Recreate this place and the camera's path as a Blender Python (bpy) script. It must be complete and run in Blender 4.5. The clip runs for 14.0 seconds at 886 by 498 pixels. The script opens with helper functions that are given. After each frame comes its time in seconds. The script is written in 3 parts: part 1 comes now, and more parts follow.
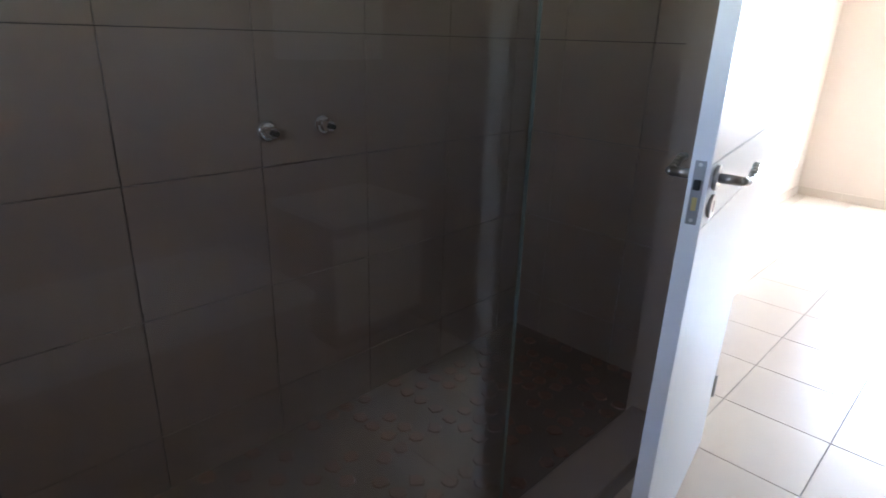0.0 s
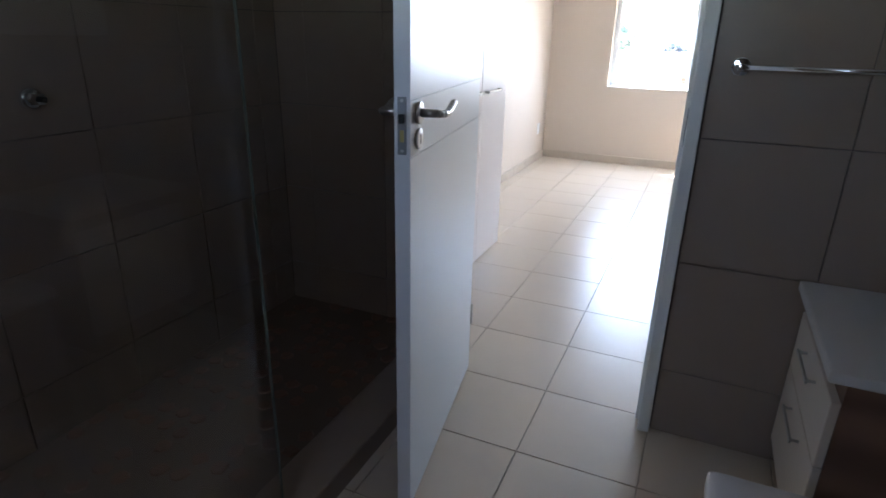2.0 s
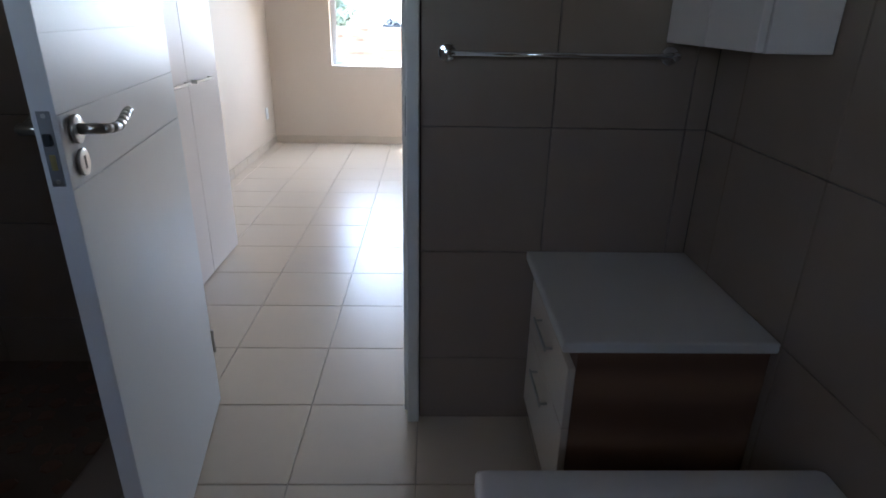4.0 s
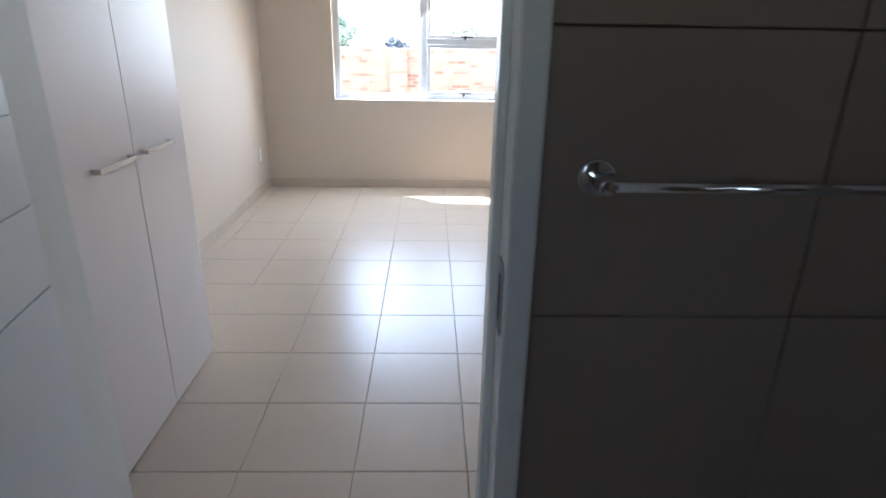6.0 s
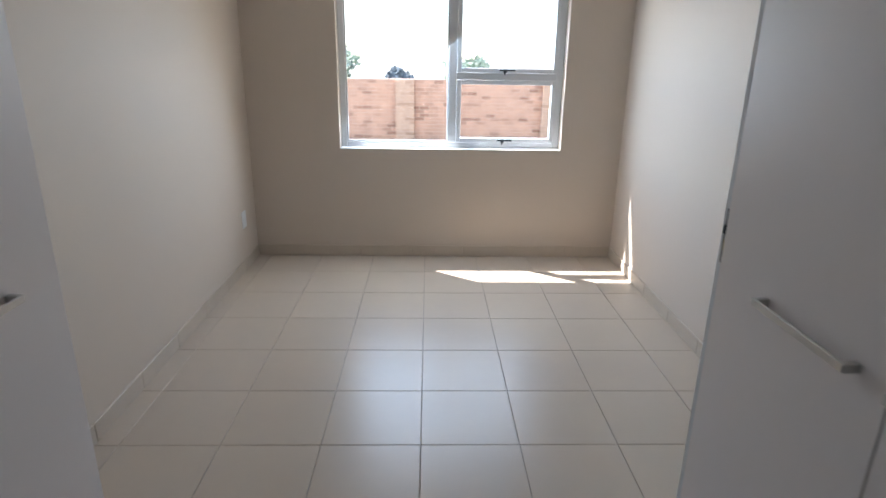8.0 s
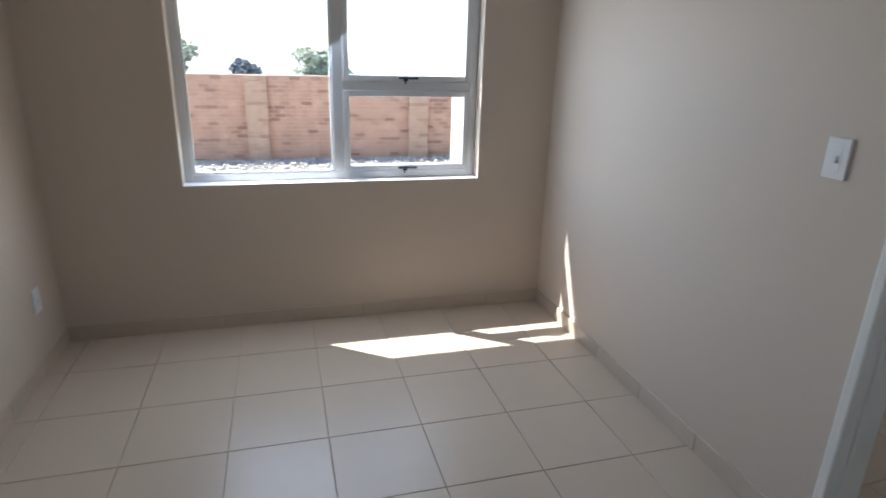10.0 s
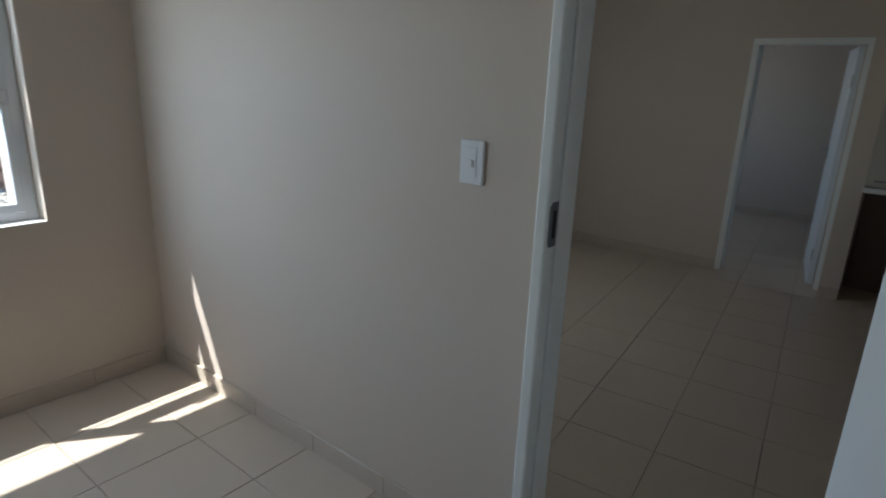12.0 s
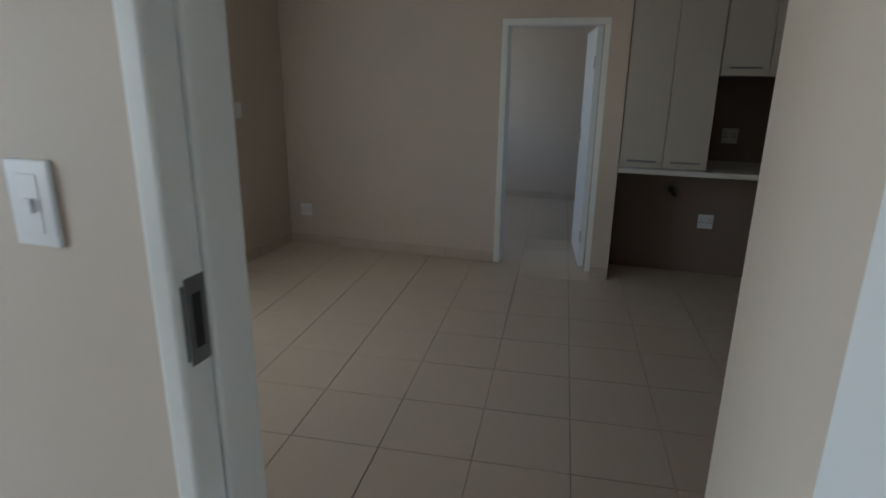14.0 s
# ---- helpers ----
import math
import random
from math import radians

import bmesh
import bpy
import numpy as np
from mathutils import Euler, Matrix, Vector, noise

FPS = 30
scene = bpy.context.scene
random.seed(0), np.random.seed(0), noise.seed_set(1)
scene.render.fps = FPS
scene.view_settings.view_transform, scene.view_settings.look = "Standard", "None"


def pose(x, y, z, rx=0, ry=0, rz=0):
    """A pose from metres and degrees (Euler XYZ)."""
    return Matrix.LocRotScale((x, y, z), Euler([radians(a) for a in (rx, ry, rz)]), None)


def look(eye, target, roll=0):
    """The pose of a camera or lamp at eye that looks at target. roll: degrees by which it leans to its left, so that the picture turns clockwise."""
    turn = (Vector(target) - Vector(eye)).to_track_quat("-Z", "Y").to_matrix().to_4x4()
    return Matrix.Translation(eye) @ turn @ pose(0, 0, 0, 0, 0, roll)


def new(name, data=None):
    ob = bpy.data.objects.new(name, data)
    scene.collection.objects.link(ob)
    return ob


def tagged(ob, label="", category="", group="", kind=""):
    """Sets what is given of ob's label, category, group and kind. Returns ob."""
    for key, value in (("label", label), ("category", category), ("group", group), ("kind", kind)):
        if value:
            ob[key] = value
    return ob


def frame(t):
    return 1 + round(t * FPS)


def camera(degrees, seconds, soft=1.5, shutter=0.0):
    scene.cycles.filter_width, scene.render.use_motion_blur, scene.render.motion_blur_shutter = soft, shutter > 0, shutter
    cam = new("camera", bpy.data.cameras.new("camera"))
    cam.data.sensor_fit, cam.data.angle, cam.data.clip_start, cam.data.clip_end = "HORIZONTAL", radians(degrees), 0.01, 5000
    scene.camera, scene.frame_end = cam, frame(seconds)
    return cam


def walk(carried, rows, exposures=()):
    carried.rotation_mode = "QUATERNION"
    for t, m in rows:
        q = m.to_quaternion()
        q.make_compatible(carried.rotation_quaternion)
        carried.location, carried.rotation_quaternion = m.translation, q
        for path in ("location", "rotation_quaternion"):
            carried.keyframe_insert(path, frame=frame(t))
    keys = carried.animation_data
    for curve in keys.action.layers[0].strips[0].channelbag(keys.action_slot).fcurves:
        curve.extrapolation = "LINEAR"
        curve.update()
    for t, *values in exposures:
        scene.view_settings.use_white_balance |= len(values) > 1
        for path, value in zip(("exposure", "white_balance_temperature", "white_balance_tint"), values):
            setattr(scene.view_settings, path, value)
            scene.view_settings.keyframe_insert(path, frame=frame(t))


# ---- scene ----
cam = camera(74.8, 14.0, 1.6, 0.3)
PATH = [
    (0, (0.213, -1.977, 1.425), (-1.101, -0.636, 0.735), 1.8),
    (0.5, (0.259, -1.987, 1.421), (-0.947, -0.548, 0.733), 1.8),
    (1, (0.313, -1.995, 1.401), (-0.755, -0.45, 0.711), 1.6),
    (1.5, (0.363, -2.002, 1.367), (-0.556, -0.366, 0.676), 1.4),
    (2, (0.414, -2.001, 1.342), (-0.342, -0.285, 0.647), 1.2),
    (2.5, (0.461, -1.994, 1.328), (-0.12, -0.217, 0.617), 1.0),
    (3, (0.492, -1.975, 1.323), (0.407, -0.123, 0.572), 0.6),
    (5.5, (0.293, -1.167, 1.458), (0.379, 0.69, 0.721), 1.2),
    (6, (0.257, -0.837, 1.454), (0.307, 1.035, 0.75), 1.0),
    (6.5, (0.173, -0.502, 1.464), (0.206, 1.376, 0.775), 0.8),
    (7, (0.141, -0.209, 1.477), (0.176, 1.678, 0.816), 0.8),
    (9.5, (-0.136, 1.306, 1.469), (0.14, 3.193, 0.866), 1.8),
    (10, (-0.127, 1.5, 1.539), (0.395, 3.323, 0.903), 1.7),
    (10.5, (-0.098, 1.633, 1.507), (0.745, 3.339, 0.891), 2.1),
    (11, (-0.085, 1.733, 1.5), (1.055, 3.268, 0.914), 2.4),
    (11.5, (0.049, 1.821, 1.49), (1.385, 3.194, 0.915), 2.4),
    (12, (0.142, 1.905, 1.502), (1.658, 3.08, 0.936), 2.2),
    (12.5, (0.217, 1.976, 1.492), (1.88, 2.938, 0.936), 1.9),
    (13, (0.341, 2.021, 1.469), (2.1, 2.796, 0.916), 1.7),
    (13.5, (0.611, 2.067, 1.438), (2.425, 2.705, 0.888), 1.1),
    (14, (0.872, 2.068, 1.454), (2.71, 2.619, 0.89), 0.9),
]
walk(cam, [(t, look(eye, target, roll)) for t, eye, target, roll in PATH], [
    (0, 4.8, 6150, 13), (0.7, 4.4, 6150, 13), (1.5, 3.8, 6100, 12), (3, 3.3, 6050, 13), (5.5, 2.9, 6150, 12), (6.5, 2.85, 6200, 12), (7.2, 2.6, 6300, 11),
    (8.3, 1.85, 6300, 11), (9.5, 1.6, 6350, 12), (10.2, 1.35, 6350, 12), (11, 1.15, 6200, 9), (12, 0.95, 6100, 6), (13, 1.2, 6200, 7), (13.5, 1.5, 6200, 8), (14, 1.62, 6350, 7)])

# ---- light ----
SUN_WAY = Vector((1.0, -0.73, -1.767)).normalized()
world = bpy.data.worlds.new("world")
scene.world = world
world.use_nodes = True
sky = world.node_tree.nodes.new("ShaderNodeTexSky")
sky.sky_type = "NISHITA"
sky.sun_disc = False
sky.dust_density = 0.4
sky.sun_elevation = math.asin(-SUN_WAY.z)
sky.sun_rotation = math.atan2(-SUN_WAY.x, -SUN_WAY.y)
world.node_tree.links.new(sky.outputs[0], world.node_tree.nodes["Background"].inputs[0])
world.node_tree.nodes["Background"].inputs[1].default_value = 0.15
sun = new("sun", bpy.data.lights.new("sun", "SUN"))
sun.data.energy, sun.data.angle, sun.data.color = 5.0, radians(0.5), (1.0, 0.975, 0.95)
sun.matrix_world = look((-6, 12, 14), Vector((-6, 12, 14)) + SUN_WAY)


def window_light(name, eye, target, w, h, power, color=(0.69, 0.83, 1.0)):
    lamp = new(name, bpy.data.lights.new(name, "AREA"))
    lamp.data.shape, lamp.data.size, lamp.data.size_y = "RECTANGLE", w, h
    lamp.data.energy, lamp.data.color = power, color
    lamp.matrix_world = look(eye, target)


window_light("bedroom_window_light", (0.19, 4.97, 1.4), (0.58, 4.0, 0.80), 1.5, 1.0, 9.6)
window_light("far_room_window_light", (7.0, 5.0, 1.4), (7.0, 4.0, 1.2), 1.1, 1.0, 2.2, (0.46, 0.66, 1.0))
window_light("living_window_light", (2.95, 4.97, 1.4), (3.5, 3.9, 0.85), 1.35, 1.0, 4.3, (0.86, 0.93, 1.0))
# lamp added to brighten the bathroom through an assumed, unseen window
window_light("unseen_bath_window_light", (-0.1, -2.80, 1.75), (-0.75, -0.6, 0.9), 0.6, 0.5, 0.19, (0.98, 0.95, 0.93))


# ---- materials ----
def mat(name, color, rough=0.5, metal=0.0, vary=0.06, scale=3.0, fine=60.0, bump=0.05, dist=0.002, per_object=0.0, spec=0.5, warm=0.0):
    m = bpy.data.materials.new(name)
    m.use_nodes = True
    nt = m.node_tree
    b = nt.nodes["Principled BSDF"]
    b.inputs["Roughness"].default_value, b.inputs["Metallic"].default_value = rough, metal
    b.inputs["Specular IOR Level"].default_value = spec
    geo = nt.nodes.new("ShaderNodeNewGeometry")
    n1 = nt.nodes.new("ShaderNodeTexNoise")
    n1.inputs["Scale"].default_value, n1.inputs["Detail"].default_value = scale, 5
    n2 = nt.nodes.new("ShaderNodeTexNoise")
    n2.inputs["Scale"].default_value, n2.inputs["Detail"].default_value = fine, 3
    nt.links.new(geo.outputs["Position"], n1.inputs["Vector"])
    nt.links.new(geo.outputs["Position"], n2.inputs["Vector"])
    add = nt.nodes.new("ShaderNodeMath")
    add.operation = "MULTIPLY_ADD"
    nt.links.new(n2.outputs["Fac"], add.inputs[0])
    add.inputs[1].default_value = 0.35
    nt.links.new(n1.outputs["Fac"], add.inputs[2])
    out = add.outputs[0]
    if per_object:
        info = nt.nodes.new("ShaderNodeObjectInfo")
        a2 = nt.nodes.new("ShaderNodeMath")
        a2.operation = "MULTIPLY_ADD"
        nt.links.new(info.outputs["Random"], a2.inputs[0])
        a2.inputs[1].default_value = per_object
        nt.links.new(out, a2.inputs[2])
        out = a2.outputs[0]
    ramp = nt.nodes.new("ShaderNodeValToRGB")
    ramp.color_ramp.elements[0].position, ramp.color_ramp.elements[1].position = 0.35, 1.05
    lo = [max(0.0, c * (1 - vary)) for c in color]
    hi = [min(1.0, c * (1 + vary)) for c in color]
    hi[2] *= 1 - warm
    ramp.color_ramp.elements[0].color, ramp.color_ramp.elements[1].color = (*lo, 1), (*hi, 1)
    nt.links.new(out, ramp.inputs[0])
    nt.links.new(ramp.outputs[0], b.inputs["Base Color"])
    rr = nt.nodes.new("ShaderNodeMapRange")
    rr.inputs[3].default_value, rr.inputs[4].default_value = max(0, rough - 0.012), min(1, rough + 0.012)
    nt.links.new(n1.outputs["Fac"], rr.inputs[0])
    nt.links.new(rr.outputs[0], b.inputs["Roughness"])
    if bump:
        bp = nt.nodes.new("ShaderNodeBump")
        bp.inputs["Strength"].default_value, bp.inputs["Distance"].default_value = bump, dist
        nt.links.new(n2.outputs["Fac"], bp.inputs["Height"])
        nt.links.new(bp.outputs[0], b.inputs["Normal"])
    return m


def wood(name, dark, light):
    m = mat(name, light, 0.45, bump=0.03)
    nt = m.node_tree
    w = nt.nodes.new("ShaderNodeTexWave")
    w.bands_direction = "Z"
    w.inputs["Scale"].default_value, w.inputs["Distortion"].default_value = 1.1, 6
    w.inputs["Detail"].default_value, w.inputs["Detail Scale"].default_value = 4, 1.2
    geo = nt.nodes.new("ShaderNodeNewGeometry")
    mp = nt.nodes.new("ShaderNodeMapping")
    mp.inputs["Scale"].default_value = (0.6, 0.6, 2.0)
    nt.links.new(geo.outputs["Position"], mp.inputs["Vector"])
    nt.links.new(mp.outputs[0], w.inputs["Vector"])
    r = nt.nodes.new("ShaderNodeValToRGB")
    r.color_ramp.elements[0].color, r.color_ramp.elements[1].color = (*dark, 1), (*light, 1)
    nt.links.new(w.outputs["Fac"], r.inputs[0])
    nt.links.new(r.outputs[0], nt.nodes["Principled BSDF"].inputs["Base Color"])
    return m


def clear_glass(name, tint=(1, 1, 1), gloss=1.0):
    m = bpy.data.materials.new(name)
    m.use_nodes = True
    nt = m.node_tree
    nt.nodes.clear()
    o = nt.nodes.new("ShaderNodeOutputMaterial")
    mix = nt.nodes.new("ShaderNodeMixShader")
    tr = nt.nodes.new("ShaderNodeBsdfTransparent")
    tr.inputs[0].default_value = (*tint, 1)
    gl = nt.nodes.new("ShaderNodeBsdfGlossy")
    gl.inputs["Roughness"].default_value = 0.0
    lw = nt.nodes.new("ShaderNodeLayerWeight")
    pw = nt.nodes.new("ShaderNodeMath")
    pw.operation = "POWER"
    pw.inputs[1].default_value = 4.0
    nt.links.new(lw.outputs["Facing"], pw.inputs[0])
    fr = nt.nodes.new("ShaderNodeMath")
    fr.operation = "MULTIPLY_ADD"
    fr.inputs[1].default_value, fr.inputs[2].default_value = 0.9, 0.045
    nt.links.new(pw.outputs[0], fr.inputs[0])
    mul = nt.nodes.new("ShaderNodeMath")
    mul.operation = "MULTIPLY"
    mul.inputs[1].default_value = gloss
    nt.links.new(fr.outputs[0], mul.inputs[0])
    nt.links.new(mul.outputs[0], mix.inputs[0])
    nt.links.new(tr.outputs[0], mix.inputs[1])
    nt.links.new(gl.outputs[0], mix.inputs[2])
    nt.links.new(mix.outputs[0], o.inputs[0])
    return m


M_WALL = mat("wall_paint", (0.612, 0.528, 0.446), 0.6, vary=0.025, scale=1.2, fine=220, bump=0.12, dist=0.0015)
M_CEIL = mat("ceiling_paint", (0.78, 0.77, 0.74), 0.8, vary=0.02, bump=0.08)
M_TILE = mat("floor_tile_glaze", (0.56, 0.468, 0.385), 0.30, vary=0.045, scale=1.6, fine=14, bump=0.0, per_object=0.12, warm=0.05, spec=0.4)
M_GROUT = mat("floor_grout", (0.40, 0.34, 0.28), 0.9, vary=0.25)
M_SKIRT = mat("skirting_tile_glaze", (0.54, 0.46, 0.375), 0.35, vary=0.06, scale=5, bump=0.02, per_object=0.1)
M_WTILE = mat("wall_tile_glaze", (0.295, 0.23, 0.185), 0.3, vary=0.035, scale=4, fine=12, bump=0.0, per_object=0.15)
M_WGROUT = mat("wall_grout", (0.10, 0.08, 0.07), 0.9, vary=0.1)
M_WHITE = mat("white_melamine", (0.82, 0.765, 0.745), 0.36, vary=0.015, scale=1.5, fine=180, bump=0.03)
M_DOOR = mat("white_door_paint", (0.76, 0.78, 0.80), 0.36, vary=0.02, scale=2, fine=90, bump=0.04)
M_FRAME = mat("white_enamel_frame", (0.82, 0.83, 0.80), 0.4, vary=0.03, scale=6, fine=70, bump=0.06)
# dark colour for the shade in the wardrobe door gaps
M_GAP = mat("door_gap_shade", (0.10, 0.09, 0.085), 0.8)
M_ALU = mat("aluminium_window", (0.70, 0.72, 0.74), 0.42, 0.3, vary=0.03, fine=140, bump=0.02)
M_STEEL = mat("brushed_steel", (0.56, 0.55, 0.53), 0.3, 1.0, vary=0.05, fine=200, bump=0.03)
M_DULL = mat("dull_steel", (0.30, 0.31, 0.32), 0.4, 0.9, vary=0.1, fine=120, bump=0.04)
M_DARKMETAL = mat("dark_metal", (0.03, 0.04, 0.045), 0.4, 0.5)
M_CHROME = mat("chrome", (0.75, 0.76, 0.78), 0.08, 1.0, vary=0.02, bump=0)
M_BRASS = mat("brass", (0.55, 0.45, 0.2), 0.35, 1.0)
M_PLASTIC = mat("white_plastic", (0.80, 0.81, 0.82), 0.35, vary=0.015, bump=0)
# near-black that puts the shade inside small holes into colour
M_BLACK = mat("hole_shade", (0.02, 0.02, 0.02), 0.6)
M_TUB = mat("white_acrylic", (0.66, 0.65, 0.66), 0.2, vary=0.02, bump=0)
M_STONE = mat("vanity_top_stone", (0.62, 0.60, 0.57), 0.28, vary=0.012, scale=3, fine=40, bump=0.0)
M_WOODDARK = wood("walnut_melamine", (0.14, 0.072, 0.045), (0.235, 0.13, 0.08))
M_DRAWER = mat("cream_drawer_front", (0.66, 0.58, 0.50), 0.4, vary=0.04)
M_KITCHEN = mat("grey_cream_cabinet", (0.55, 0.51, 0.45), 0.4, vary=0.03)
M_COUNTER = mat("pale_counter", (0.66, 0.65, 0.62), 0.3, vary=0.05, fine=150)
M_SPLASH = mat("brown_splash_tile", (0.26, 0.20, 0.175), 0.35, vary=0.08)
M_GLASS = clear_glass("window_glass", (0.97, 0.98, 0.98), 0.5)
M_SHOWER = clear_glass("shower_glass", (0.93, 0.925, 0.91), 1.0)
M_GLASSEDGE = mat("shower_glass_edge", (0.16, 0.21, 0.20), 0.2, vary=0.05)
M_PEBBLE = mat("shower_mosaic", (0.20, 0.115, 0.08), 0.4, vary=0.25, scale=30, per_object=0.4)
M_PEBBLEBED = mat("mosaic_bed", (0.20, 0.15, 0.12), 0.7, vary=0.1)
M_BRICK = mat("face_brick", (0.56, 0.335, 0.235), 0.85, vary=0.22, scale=5, fine=40, bump=0.3, dist=0.004)
M_BRICKPALE = mat("pillar_brick", (0.55, 0.37, 0.265), 0.85, vary=0.2, scale=7, fine=40, bump=0.3, dist=0.004)
M_MORTAR = mat("mortar", (0.58, 0.42, 0.32), 0.95, vary=0.12, bump=0.2)
M_PLASTER = mat("yellow_plaster", (0.55, 0.42, 0.24), 0.85, vary=0.06, bump=0.2, fine=120)
M_CREAM = mat("cream_plaster", (0.72, 0.68, 0.58), 0.85, vary=0.05, bump=0.2, fine=120)
M_GROUND = mat("dry_earth", (0.42, 0.38, 0.32), 0.95, vary=0.25, scale=1.5, fine=25, bump=0.5, dist=0.02)
M_RUBBLE = mat("pale_rubble", (0.50, 0.46, 0.40), 0.9, vary=0.25, scale=20, bump=0.3)
M_LEAF = mat("tree_leaves", (0.30, 0.36, 0.27), 0.7, vary=0.4, scale=2)
M_LEAFB = mat("blue_green_leaves", (0.15, 0.18, 0.20), 0.7, vary=0.4, scale=2)
M_BARK = mat("bark", (0.12, 0.09, 0.07), 0.9, vary=0.3)
M_ROOF = mat("roof_sheet", (0.35, 0.33, 0.31), 0.6, vary=0.08)


# ---- mesh helpers ----
def mesh_of(bm, name, material, smooth=False):
    me = bpy.data.meshes.new(name)
    bm.to_mesh(me)
    bm.free()
    if material:
        me.materials.append(material)
    if smooth:
        for p in me.polygons:
            p.use_smooth = True
    return me


def box(x0, x1, y0, y1, z0, z1, bevel=0.0, seg=1, bm=None):
    bm2 = bmesh.new()
    bmesh.ops.create_cube(bm2, size=1)
    bmesh.ops.scale(bm2, vec=(x1 - x0, y1 - y0, z1 - z0), verts=bm2.verts)
    bmesh.ops.translate(bm2, vec=((x0 + x1) / 2, (y0 + y1) / 2, (z0 + z1) / 2), verts=bm2.verts)
    if bevel:
        bmesh.ops.bevel(bm2, geom=bm2.edges[:], offset=bevel, segments=seg, affect="EDGES", profile=0.5)
    if bm is None:
        return bm2
    join(bm, bm2)
    return bm


def join(bm, other):
    me = bpy.data.meshes.new("tmp")
    other.to_mesh(me)
    other.free()
    bm.from_mesh(me)
    bpy.data.meshes.remove(me)
    return bm


def rod(a, b, r, r2=None, seg=16, bm=None, bevel=0.0):
    a, b = Vector(a), Vector(b)
    bm2 = bmesh.new()
    bmesh.ops.create_cone(bm2, cap_ends=True, segments=seg, radius1=r, radius2=r if r2 is None else r2, depth=(b - a).length)
    if bevel:
        rim = [e for e in bm2.edges if len(e.link_faces) == 2 and any(len(f.verts) > 4 for f in e.link_faces)]
        bmesh.ops.bevel(bm2, geom=rim, offset=bevel, segments=2, affect="EDGES", profile=0.5)
    m = Matrix.Translation((a + b) / 2) @ (b - a).to_track_quat("Z", "Y").to_matrix().to_4x4()
    bmesh.ops.transform(bm2, matrix=m, verts=bm2.verts)
    if bm is None:
        return bm2
    return join(bm, bm2)


def part(name, bm, material, parent=None, label="", smooth=False):
    ob = new(name, mesh_of(bm, name, material, smooth))
    ob.parent = parent
    if label:
        tagged(ob, label)
    return ob


def thing(name, label, category, group="", m=None):
    e = new(name)
    e.empty_display_size = 0.1
    if m is not None:
        e.matrix_world = m
    return tagged(e, label, category, group)


def structure(name, bm, material, label="", category=""):
    return tagged(part(name, bm, material), label, category, kind="structure")


def boxes(*dims):
    bm = bmesh.new()
    for d in dims:
        box(*d, bm=bm)
    return bm


# ---- the large structure ----
H = 2.5
XL, XR, YW = -1.30, 1.467, 4.77
WX0, WX1, WZ0, WZ1 = -0.633, 1.012, 0.835, 1.97     # bedroom window opening
BATH_N, BATH_E, BATH_W, BATH_S = -0.07, 1.27, -1.45, -2.75
SH_N = 0.27

floor = structure("floor", boxes((-2.0, 8.6, -2.95, 5.0, -0.2, -0.006)), M_GROUT, "pale beige square floor tiles with grey grout", "floor")
structure("ceiling", boxes((-2.0, 8.6, -2.95, 5.0, H, H + 0.12)), M_CEIL, "plain white painted ceiling", "ceiling")

wall_window = structure("wall_north", boxes(
    (XL - 0.15, WX0, YW, YW + 0.15, 0, H), (WX1, XR + 0.12, YW, YW + 0.15, 0, H),
    (WX0, WX1, YW, YW + 0.15, 0, WZ0), (WX0, WX1, YW, YW + 0.15, WZ1, H)), M_WALL,
    "beige painted bedroom wall under and around the window", "wall")
structure("wall_west", boxes((XL - 0.15, XL, 0.39, YW, 0, H)), M_WALL, "smooth beige painted bedroom wall", "wall")
# right bedroom wall with the opening to the living room
DY0, DY1, DZ = 1.72, 2.590, 1.93
wall_east = structure("wall_east", boxes(
    (XR, XR + 0.07, 0.12, 1.70, 0, H), (XR, XR + 0.07, DY1 - 0.006, YW, 0, H),
    (XR, XR + 0.07, DY0 - 0.02, DY1 - 0.006, DZ + 0.01, H)), M_WALL, "beige painted bedroom wall beside the door", "wall")
structure("wall_nib", boxes((1.362, 1.85, 1.70, 1.862, 0, H)), M_WALL, "short beige plastered wall end", "wall")
# walls between bathroom and bedroom
JX0, JX1 = -0.392, 0.364
wall_bath_north = structure("wall_bathroom_north", boxes(
    (JX1 + 0.035, BATH_E + 0.12, BATH_N + 0.008, 0.016, 0, H), (JX0 - 0.035, JX1 + 0.035, BATH_N + 0.008, 0.016, DZ + 0.04, H)), M_WGROUT,
    "brown tiled bathroom wall with dark joints", "wall")
structure("wall_bedroom_south", boxes((JX1 + 0.035, XR, 0.016, 0.028, 0, H)), M_WALL, "beige painted wall", "wall")
wall_shower = structure("wall_shower_north", boxes((BATH_W - 0.12, -0.532, SH_N + 0.008, 0.385, 0, H)), M_WGROUT, "brown tiled shower wall", "wall")
structure("wall_shower_return", boxes((-0.62, -0.531, BATH_N + 0.01, SH_N + 0.008, 0, H)), M_WTILE, "brown tiled wall return", "wall")
wall_tap = structure("wall_bathroom_west", boxes((BATH_W - 0.12, BATH_W - 0.008, BATH_S, SH_N + 0.008, 0, H)), M_WGROUT, "large brown tiles on the shower wall", "wall")
wall_be = structure("wall_bathroom_east", boxes((BATH_E + 0.008, BATH_E + 0.12, BATH_S, BATH_N + 0.008, 0, H)), M_WGROUT, "large brown wall tiles beside the bath", "wall")
BW = (-0.42, 0.22, 1.48, 2.02)      # opening of the assumed, unseen bathroom window: x, x, z, z
